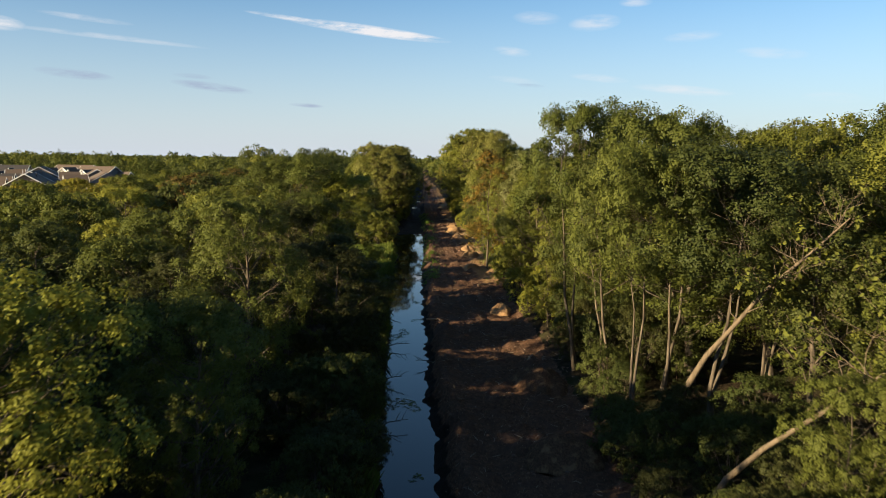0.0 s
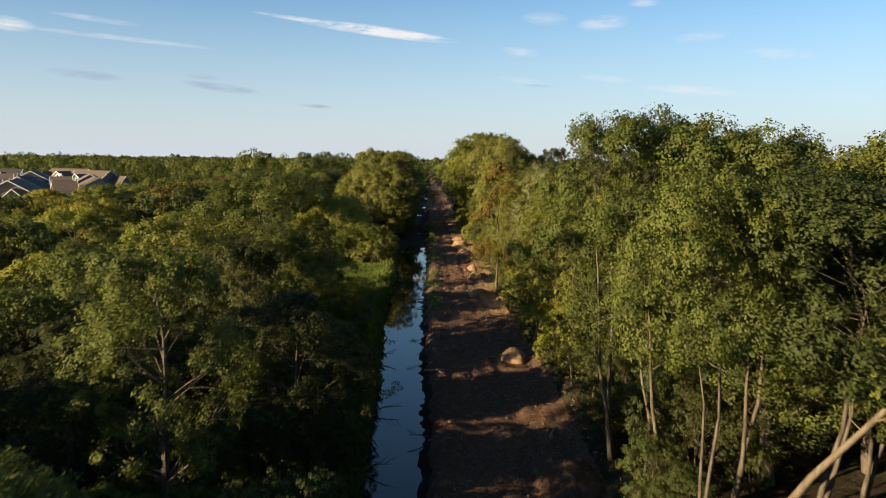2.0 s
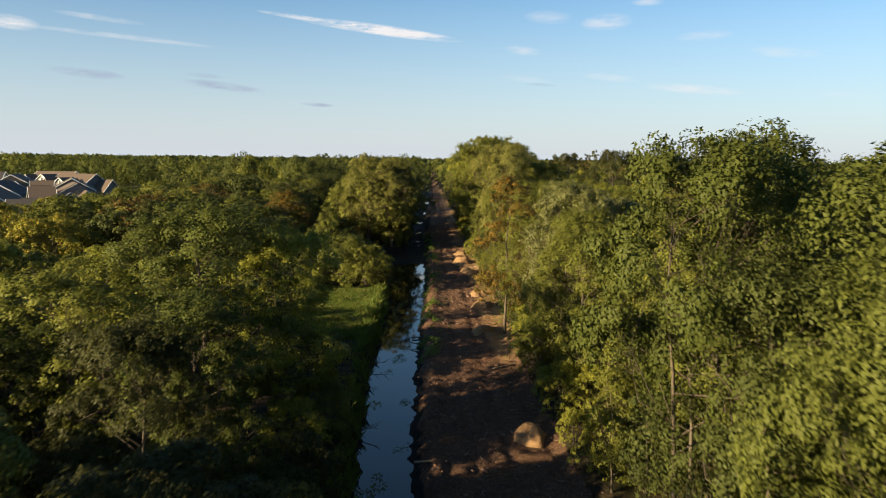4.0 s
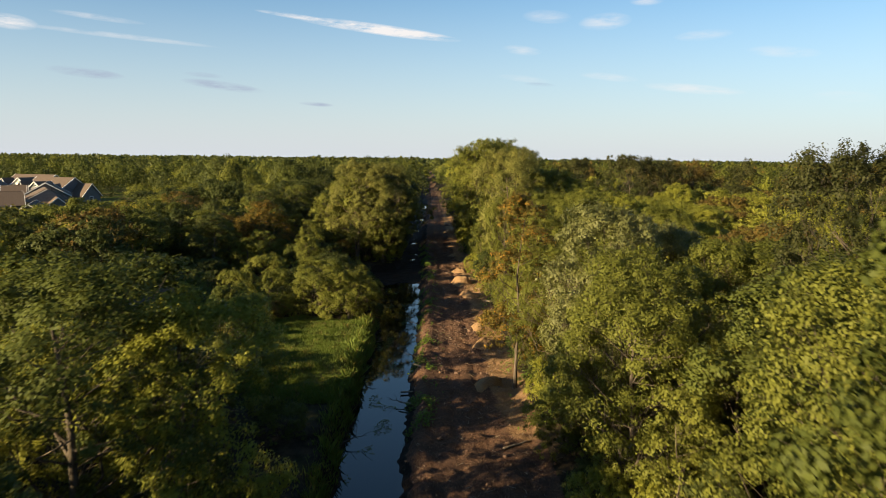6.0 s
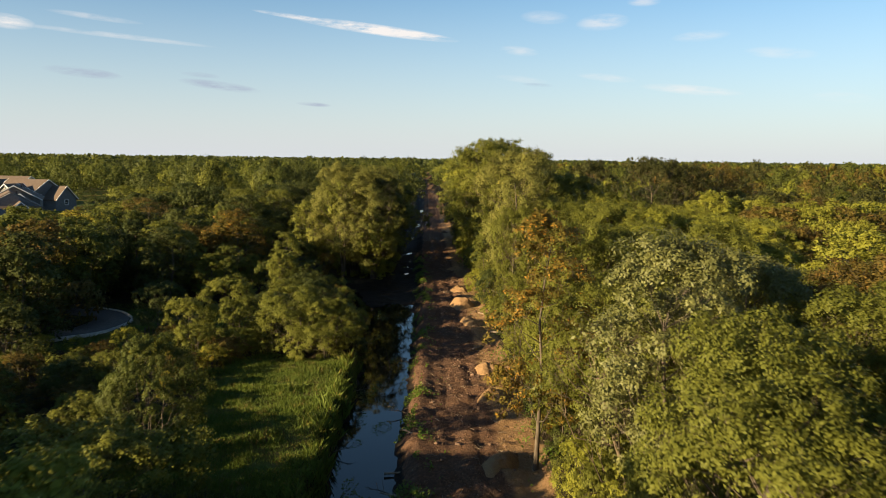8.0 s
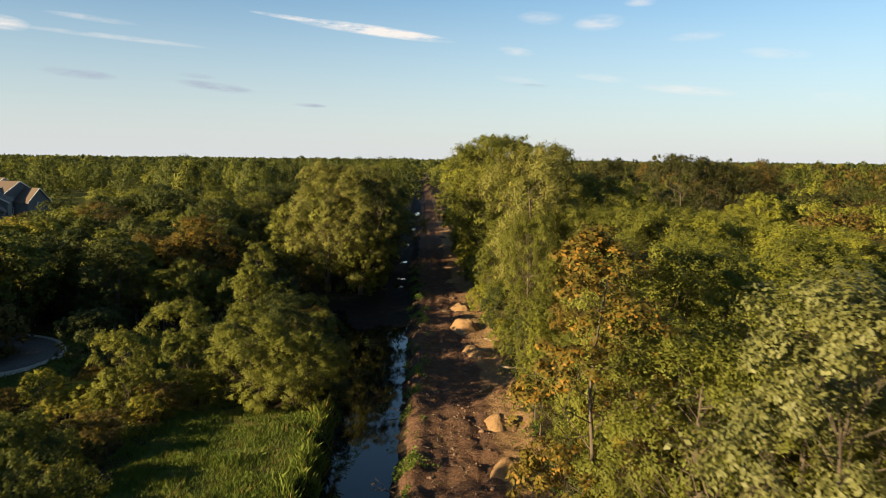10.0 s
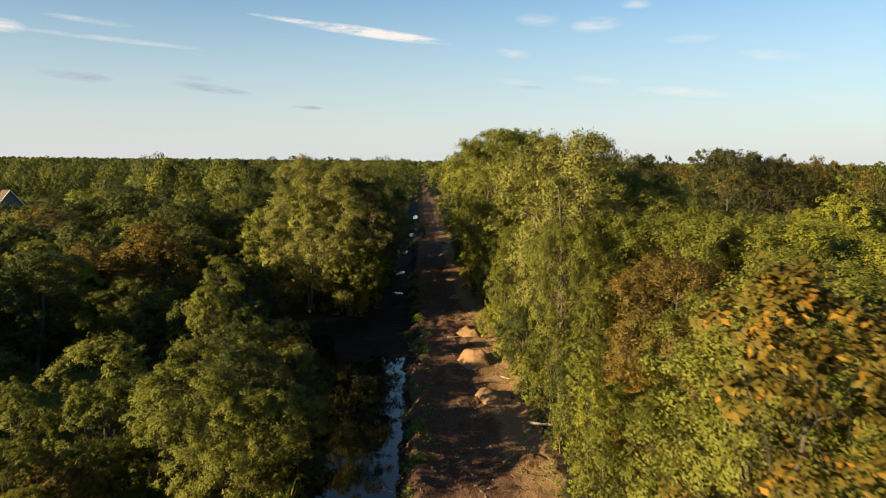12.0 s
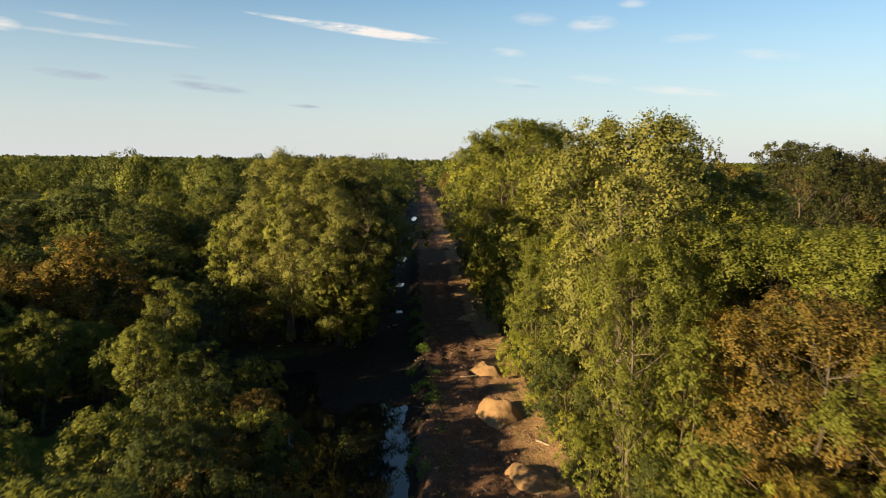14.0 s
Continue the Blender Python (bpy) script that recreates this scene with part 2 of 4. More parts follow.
def tube(points, radii, sides=6):
    """Vertices and quads of a tapered round limb along points."""
    pts = np.asarray(points, float)
    tan = np.gradient(pts, axis=0)
    tan /= np.linalg.norm(tan, axis=1)[:, None] + 1e-9
    ref = np.array([0.31, 0.87, 0.12])
    a = np.cross(tan, ref)
    a /= np.linalg.norm(a, axis=1)[:, None] + 1e-9
    b = np.cross(tan, a)
    ang = np.arange(sides) * 2 * math.pi / sides
    v = pts[:, None, :] + np.asarray(radii)[:, None, None] * (np.cos(ang)[None, :, None] * a[:, None, :] + np.sin(ang)[None, :, None] * b[:, None, :])
    i, j = np.meshgrid(np.arange(len(pts) - 1), np.arange(sides), indexing="ij")
    q = np.stack([i * sides + j, i * sides + (j + 1) % sides, (i + 1) * sides + (j + 1) % sides, (i + 1) * sides + j], -1).reshape(-1, 4)
    return v.reshape(-1, 3), q


def merge_leaves(pieces):
    v, q = merge([p[:2] for p in pieces])
    return v, q, np.concatenate([p[2] for p in pieces])


def merge(pieces):
    vs, fs, n = [], [], 0
    for v, f in pieces:
        vs.append(v), fs.append(f + n)
        n += len(v)
    return np.concatenate(vs), np.concatenate(fs)


def leaves(rng, centre, out, size, width=0.5, up=0.25, curl=0.18, round_to=None):
    """Folded, pointed leaves at centre, facing roughly along out. Their shading follows the rounded cluster that they grow on (round_to)."""
    n = len(centre)
    nor = out + rng.normal(0, .5, (n, 3)) + np.array([0, 0, up])
    nor /= np.linalg.norm(nor, axis=1)[:, None] + 1e-9
    ax = np.cross(nor, rng.normal(0, 1, (n, 3)))
    ax /= np.linalg.norm(ax, axis=1)[:, None] + 1e-9
    side = np.cross(nor, ax)
    s = np.asarray(size)[:, None] * np.ones((n, 1))
    v = np.stack([centre - ax * s * .5, centre - side * s * width * .5 - nor * s * curl + ax * s * .08,
                  centre + ax * s * .5, centre + side * s * width * .5 - nor * s * curl + ax * s * .08], 1)
    q = np.arange(4 * n).reshape(n, 4)
    soft = (out if round_to is None else round_to) * .54 + nor * .62
    soft /= np.linalg.norm(soft, axis=1)[:, None] + 1e-9
    return v.reshape(-1, 3), q, np.repeat(soft, 4, axis=0)


def unit(rng, n):
    d = rng.normal(0, 1, (n, 3))
    return d / np.linalg.norm(d, axis=1)[:, None]


# ---------------------------------------------------------------- trees
def make_tree(seed, height, radius, base, profile, lobes, per_lobe, leaf, lobe_r, lean=(0, 0), fork=1, stems=1, trunk_r=.16, bare=0.0, sides=6):
    """One tree, foot at the origin: the mesh of its wood and the mesh of its leaves.
    base: height of the lowest leaves as a share; profile: radius share at the foot, middle and top of the crown."""
    rng = np.random.default_rng(seed)
    wood, crown = [], []
    foot_paths = []
    for s in range(stems):
        a = rng.uniform(0, 2 * math.pi)
        sp = 0 if stems == 1 else rng.uniform(.15, .5)
        hh = height * (rng.uniform(.72, .9) if stems == 1 else rng.uniform(.55, .85))
        k = np.linspace(0, 1, 7)
        off = np.cumsum(rng.normal(0, .018 * height, (7, 2)), 0)
        off -= off[0]
        x = math.cos(a) * sp * (.4 + k * radius * .9) * (stems > 1) + off[:, 0] * .6 + lean[0] * k ** 1.3
        y = math.sin(a) * sp * (.4 + k * radius * .9) * (stems > 1) + off[:, 1] * .6 + lean[1] * k ** 1.3
        pts = np.stack([x, y, k * hh], 1)
        r = trunk_r * (1 - .82 * k) * (1 if stems == 1 else .6)
        r[0] *= 1.35
        pts[0, 2] -= .35
        wood.append(tube(pts, r, sides))
        foot_paths.append((pts, r))
    z0, z1 = height * base, height
    hub = np.array([lean[0] * .7, lean[1] * .7, z0 + (z1 - z0) * .4])
    for i in range(lobes):
        u = ((i + rng.uniform(0, 1)) / lobes) ** .92
        rr = radius * np.interp(u, [0, .3, .62, .86, 1], [profile[0], 1.0, profile[1], profile[2], profile[2] * .5])
        a = i * 2.39996 + rng.uniform(-.5, .5)
        rr *= 1 + .42 * noise.noise(Vector((math.cos(a) * 1.3, math.sin(a) * 1.3, u * 2.2 + seed)))
        # clusters sit on the outside of the crown, a few of them further in
        d = max(0.0, rr - lobe_r * .5) * (rng.uniform(.84, 1.06) if rng.uniform() < .82 else rng.uniform(.35, .7))
        c = np.array([math.cos(a) * d, math.sin(a) * d, z0 + (z1 - z0) * u + rng.normal(0, .5)])
        lr = lobe_r * rng.choice([.75, .9, 1.05, 1.3]) * rng.uniform(.92, 1.08)
        c[2] = np.clip(c[2], lr * .4, z1 - lr * rng.uniform(.95, 1.4))
        t = min(1.0, c[2] / height)
        c[0] += lean[0] * t ** 1.3
        c[1] += lean[1] * t ** 1.3
        pts, r = foot_paths[i % len(foot_paths)]
        # a limb from the stem to the cluster
        start = np.clip(c[2] - rng.uniform(.35, .7) * (d + 1.0), height * .12, pts[-1, 2] * .96)
        p0 = np.array([np.interp(start, pts[:, 2], pts[:, 0]), np.interp(start, pts[:, 2], pts[:, 1]), start])
        r0 = np.interp(start, pts[:, 2], r) * .45
        mid = (p0 + c) / 2 + rng.normal(0, .12 * (d + .5), 3) + np.array([0, 0, -.08 * d])
        wood.append(tube([p0, mid, c], [r0, r0 * .6, r0 * .22], 4))
        out = c - np.array([lean[0] * t ** 1.3, lean[1] * t ** 1.3, hub[2]])
        out /= np.linalg.norm(out) + 1e-9
        bias = out * .55 + np.array([0, 0, .4])
        for _ in range(3):
            tip = unit(rng, 1)[0] + bias
            tip = c + tip / np.linalg.norm(tip) * lr * 1.05
            wood.append(tube([(mid + c) / 2, (mid + 2 * c + tip) / 4 + rng.normal(0, .08, 3), tip], [r0 * .32, r0 * .22, r0 * .08], 3))
        if rng.uniform() < bare:
            continue
        n = max(10, int(per_lobe * rng.uniform(.8, 1.2) * (lr / lobe_r) ** 2))
        # each cluster is a handful of tufts that face out and up, with shade between them
        k = max(5, int(10 * lr / lobe_r))
        heads = unit(rng, k) + bias
        heads /= np.linalg.norm(heads, axis=1)[:, None]
        reach = lr * rng.uniform(.5, 1.0, k)
        tuft = lr * rng.uniform(.26, .46, k)
        pick = rng.integers(0, k, n)
        dirs = unit(rng, n) + heads[pick] * .7 + np.array([0, 0, .25])
        dirs /= np.linalg.norm(dirs, axis=1)[:, None] + 1e-9
        pos = c + (heads * reach[:, None])[pick] + dirs * (tuft[pick] * rng.uniform(.35, 1.1, n))[:, None] * np.array([1.0, 1.0, .92])
        # loose shoots that break the outline
        m = 3
        shoot = unit(rng, m) * .6 + heads[rng.integers(0, k, m)] + np.array([0, 0, .45])
        shoot /= np.linalg.norm(shoot, axis=1)[:, None]
        which = np.repeat(np.arange(m), max(3, n // 40))
        along = rng.uniform(.5, 1.22, len(which))
        for sh in shoot:
            wood.append(tube([c, c + sh * lr * .6, c + sh * lr * 1.22], [r0 * .2, r0 * .14, r0 * .05], 3))
        more = c + shoot[which] * (along * lr)[:, None] + rng.normal(0, .07 * lr, (len(which), 3))
        pos = np.concatenate([pos, more])
        dirs = np.concatenate([dirs, shoot[which]])
        face = np.concatenate([heads[pick], shoot[which]])
        ok = pos[:, 2] > .1
        pos, dirs, face = pos[ok], dirs[ok], face[ok]
        away = pos - hub
        away /= np.linalg.norm(away, axis=1)[:, None] + 1e-9
        crown.append(leaves(rng, pos, dirs, leaf * rng.uniform(.55, 1.35, len(pos)), .56, round_to=dirs * .5 + face * .5 + away * .35))
    return merge(wood), merge_leaves(crown)


# kind: (height, radius, base, profile, lobes, leaves a lobe, leaf size, lobe radius, extra)
KINDS = {
    "ash": (12.0, 2.9, .22, (.6, .92, .62), 34, 340, .20, 1.12, dict(trunk_r=.17)),
    "elm": (12.0, 3.5, .26, (.6, .98, .74), 42, 340, .20, 1.22, dict(trunk_r=.21)),
    "cottonwood": (14.0, 3.6, .17, (.55, 1.0, .82), 54, 300, .19, 1.15, dict(trunk_r=.26, stems=2)),
    "sapling": (10.0, 1.7, .2, (.7, .9, .6), 24, 200, .18, .78, dict(trunk_r=.085)),
    "bush": (4.5, 2.6, .04, (.95, .9, .65), 26, 320, .17, .92, dict(stems=5, trunk_r=.07)),
    "willow": (7.0, 3.1, .07, (.85, .95, .66), 36, 320, .19, 1.02, dict(stems=4, trunk_r=.12)),
    "oak": (14.0, 4.4, .28, (.6, 1.0, .8), 46, 310, .22, 1.4, dict(trunk_r=.30)),
    "tall": (13.0, 3.4, .54, (.8, .98, .74), 34, 340, .20, 1.2, dict(trunk_r=.19, stems=2)),
    "thin": (11.0, 2.7, .36, (.6, .95, .65), 30, 110, .19, .95, dict(trunk_r=.14, bare=.25)),
}
PROTO = {}


def prototypes():
    for kind, (h, r, base, prof, lobes, per, leaf, lr, extra) in KINDS.items():
        for lod, (fl, fp, fs) in {"close": (1.0, 2.75, .64), "near": (1.0, 1.3, .88), "mid": (.95, .85, 1.08)}.items():
            for v in range(2 if lod == "close" else 3):
                w, c = make_tree(hash_seed(kind) + v * 17 + {"close": 0, "near": 3, "mid": 5}[lod], h, r, base, prof, int(lobes * fl), int(per * fp), leaf * fs, lr, **extra)
                PROTO[kind, lod, v] = (h, mesh_from(kind + "_wood", *w, BARK, True), mesh_from(kind + "_leaves", c[0], c[1], LEAF["green"], True, c[2]))


def hash_seed(text):
    return sum((i + 3) * ord(ch) for i, ch in enumerate(text)) % 9973


prototypes()
NAMES = {"tall": "tall_tree", "ash": "ash_tree", "elm": "elm_tree", "cottonwood": "cottonwood_tree", "sapling": "young_tree", "bush": "bush", "willow": "willow_shrub", "thin": "thinning_tree", "oak": "oak_tree"}
TINT = {"pale": "pale olive-green", "green": "mid-green", "fresh": "fresh green", "deep": "deep green", "lime": "sunlight-tinted yellow-green", "gold": "golden-yellow", "silver": "silvery grey-green",
        "rust": "rust-orange", "brown": "olive-brown", "oak": "dark green"}
WHERE = {"tall": "tall forked tree with bare stems under its crown",
         "ash": "leafy tree with a narrow trunk standing in the wood", "elm": "broad leafy tree with spreading limbs in the wood",
         "cottonwood": "tall forked cottonwood with glittering leaves", "sapling": "slender young tree with a thin pale stem",
         "bush": "dense bush with leaves down to the ground", "willow": "many-stemmed shrub standing on damp ground",
         "oak": "heavy round-topped oak standing above the wood",
         "thin": "half-bare tree with visible branches"}
PLANTED = []
tree_rng = random.Random(7)


def plant(kind, x, y, height, tint, lod="near", wide=1.0, variant=None, turn=None):
    v = variant if variant is not None else tree_rng.randrange(2 if lod == "close" else 3)
    h, wood, crown = PROTO[kind, lod, v]
    s = height / h
    name = NAMES[kind]
    root = new(name)
    root.empty_display_size = .3
    tagged(root, TINT[tint] + " " + WHERE[kind], "bush" if kind in ("bush", "willow") else "tree", "trees of the wood", "")
    root.matrix_basis = pose(x, y, ground_z(x, y), 0, 0, tree_rng.uniform(0, 360) if turn is None else turn) @ Matrix.Diagonal((s * wide * tree_rng.uniform(.92, 1.08), s * wide, s, 1))
    part("trunk", wood, root)
    c = part("crown", crown, root)
    c.material_slots[0].link = "OBJECT"
    c.material_slots[0].material = LEAF[tint]
    PLANTED.append((x, y))
    return root


# ---------------------------------------------------------------- ground, ditch and track
DITCH_Y = [-60, 28, 41, 55, 75, 93, 106, 111, 120, 131, 136, 140, 143, 146, 165, 210, 290, 440, 1200]
DITCH_L = [-1.6, -2.5, -3.2, -3.8, -5.3, -5.9, -6.2, -7.0, -8.4, -11.0, -15.0, -15.5, -11.5, -7.2, -7.2, -9.0, -9.5, -14.0, -40]
DITCH_R = [2.4, 0.0, -.8, -1.2, -2.0, -2.4, -2.6, -2.8, -3.0, -3.3, -3.5, -3.7, -3.9, -4.1, -4.9, -6.4, -7.6, -12.0, -38]
ROAD_Y = [-60, 31, 52, 76, 99, 128, 160, 200, 347, 440, 1200]
ROAD_R = [9.0, 6.9, 6.5, 5.5, 4.8, 4.0, 2.7, 1.1, -3.4, -8.5, -34]
WATER_Z = -0.6


def fbm(x, y, f, seed=0.0):
    return noise.fractal(Vector((x * f, y * f, seed)), 1.0, 2.0, 4)


def edges(x, y):
    """Distance outside the ditch's left and right waterline and the track's right edge."""
    w = .35 * noise.noise(Vector((0, y * .35, 3.1))) + .18 * noise.noise(Vector((0, y * 1.3, 8.1)))
    if 76 < y < 112:
        w += .55 * noise.noise(Vector((0, y * .5, 21.0))) + .25 * noise.noise(Vector((0, y * 1.7, 23.0)))
    w2 = .5 * noise.noise(Vector((0, y * .3, 13.1))) + .28 * noise.noise(Vector((0, y * 1.1, 5.1)))
    return np.interp(y, DITCH_Y, DITCH_L) + w, np.interp(y, DITCH_Y, DITCH_R) + w2, np.interp(y, ROAD_Y, ROAD_R)


def step(v, a, b):
    t = max(0.0, min(1.0, (v - a) / (b - a)))
    return t * t * (3 - 2 * t)


def zones(x, y):
    """Height and the shares of track, turf and wet mud at a place."""
    xl, xr, rr = edges(x, y)
    n1, n2 = fbm(x, y, .12, 1.0), fbm(x, y, .9, 2.0)
    far = step(abs(x), 60, 200)
    base = .55 + .35 * n1 * (1 - far)
    road = grass = mud = 0.0
    edge = -.6 + .26 * (step(y, 129, 138) if x > -8.5 else step(y, 143.5, 146))
    if x < xl:
        z = edge + (base - edge + .1) * step(xl - x, 0.0, .9) + .05 * n2
        mud = 1 - step(xl - x, .3, 1.2)
    elif x < xr:
        d = min(x - xl, xr - x)
        ys = y + 3.0 * noise.noise(Vector((x * .45, y * .2, 17.0))) + 1.6 * noise.noise(Vector((x * 1.8, y * .8, 19.0)))
        shoal = step(ys, 130.5, 137) * step(x, np.interp(y, DITCH_Y, DITCH_R) - 8.5 + .35 * max(0, 142 - y), np.interp(y, DITCH_Y, DITCH_R) - 5.5)
        if y > 143:
            shoal = 1.0
        bed = -1.05 + .62 * shoal
        z = edge - (edge - bed) * step(d, 0, .7) + (.16 * n2 + .10 * noise.noise(Vector((x * .4, y * .12, 4.4))) * shoal + .05 * n2 * (1 - shoal) if y > 130 else .05 * n2)
        for ax, ay, rx, ry in PUDDLES:
            z -= .45 * math.exp(-((x - ax) / rx) ** 2 - ((y - ay) / ry) ** 2)
        mud = 1.0
    else:
        d = x - xr
        ruts = sum(math.exp(-((x - rr + c) / .22) ** 2) for c in (2.6, 4.4)) * .13
        near = 2.1 - .6 * step(y, 50, 80)
        ridge = near * (.16 * noise.noise(Vector((x * .25, y * .75, 6.0))) + .08 * noise.noise(Vector((x * .5, y * 1.9, 9.0))))
        top = .12 + ridge + .06 * n2 - ruts + .10 * near ** 1.6 * math.exp(-((d - 1.2) / .5) ** 2) + .09 * near * noise.noise(Vector((x * 1.4, y * 1.1, 15.0)))
        z = edge + (top - edge) * step(d, 0, 1.0)
        out = step(x, rr - .4, rr + 1.2)
        z = z * (1 - out) + (base + .05 * n2) * out
        road = 1 - step(x, rr - .2, rr + .9)
        mud = (1 - step(d, .2, .9)) * .8
        if y > 130:
            mud = max(mud, (1 - step(d, .6, 2.0)))
        grass = .0
    if x < xl - .2 and 80 < y < 106 and x > -17:
        grass = step(y, 80, 83) * (1 - step(y, 104, 107)) * step(x, -17, -14)
        z += .15 * grass
    if -34 < x < -14 and 106 < y < 128:
        grass = max(grass, .9 * step(x, -34, -30) * (1 - step(x, -17, -14)) * step(y, 106, 109) * (1 - step(y, 124, 128)))
    if x < -45:
        grass = max(grass, step(-x, 45, 55) * step(y, 130, 140))
    chips = 0.0
    if y > 70:
        k = np.interp(y, ROAD_Y, ROAD_R) + .5 * noise.noise(Vector((0, y * .6, 31.0)))
        chips = step(x, k - 2.4, k - .9) * (1 - step(x, k + .2, k + 1.0)) * step(y, 70, 84)
    return z, road, grass, mud, chips


PUDDLES = [(-6.2, 165.6, .9, 1.5), (-5.9, 158.8, .6, 1.0), (-8.0, 208.4, 1.1, 2.6), (-7.4, 241.0, .8, 5.0), (-6.6, 182.0, .5, 1.4), (-8.6, 292, .8, 8.0)]


def ground_z(x, y):
    return zones(x, y)[0]


def build_ground():
    xs = np.concatenate([[-5200, -2500, -1200, -600, -300, -200, -130, -90], np.arange(-70, -18, 2.0), np.arange(-18, -8, .6),
                         np.arange(-8, 8, .25), np.arange(8, 14, .6), np.arange(14, 62, 2.0), [70, 90, 130, 200, 300, 600, 1200, 2500, 5200]])
    ys = np.concatenate([[-5200, -2000, -800, -300, -120, -60, -30, -10, 0, 8, 14], np.arange(18, 150, .3), np.arange(150, 230, .8), np.arange(232, 320, 4),
                         [330, 350, 380, 420, 480, 560, 700, 900, 1300, 2000, 3200, 5200]])
    co, road, grass, mud, chips = [], [], [], [], []
    for y in ys:
        for x in xs:
            z, r, g, m, c = zones(x, y)
            co.append((x, y, z)), road.append(r), grass.append(g), mud.append(m), chips.append(c)
    nx = len(xs)
    i, j = np.meshgrid(np.arange(len(ys) - 1), np.arange(nx - 1), indexing="ij")
    q = np.stack([i * nx + j, i * nx + j + 1, (i + 1) * nx + j + 1, (i + 1) * nx + j], -1).reshape(-1, 4)
    me = mesh_from("ground", np.array(co), q, GROUND, True)
    for name, values in (("road", road), ("grass", grass), ("mud", mud), ("chips", chips)):
        me.attributes.new(name, "FLOAT", "POINT").data.foreach_set("value", np.array(values, dtype=np.float32))
    return tagged(new("ground", me), "dark woodland soil with a cleared earth track and turf", "ground", "", "structure")


build_ground()


def build_water():
    ys = np.concatenate([np.arange(-60, 300, 4.0), [320, 360, 440]])
    v, q = [], []
    for y in ys:
        v += [(np.interp(y, DITCH_Y, DITCH_L) - 1.2, y, WATER_Z), (np.interp(y, DITCH_Y, DITCH_R) + 1.2, y, WATER_Z)]
    q = np.array([(2 * i, 2 * i + 1, 2 * i + 3, 2 * i + 2) for i in range(len(ys) - 1)])
    tagged(new("water", mesh_from("water", v, q, WATER)), "still dark water of the drainage ditch", "water", "", "structure")


build_water()

PATH_LINE = [(-60, 124), (-46, 124.5), (-38, 123.2), (-33, 121.2), (-30.8, 118.2), (-31.5, 114.6), (-35, 111.5), (-42, 109), (-56, 107)]


def free_path(x, y):
    return all((x - a) ** 2 + (y - b) ** 2 > 5 for a, b in PATH_LINE)


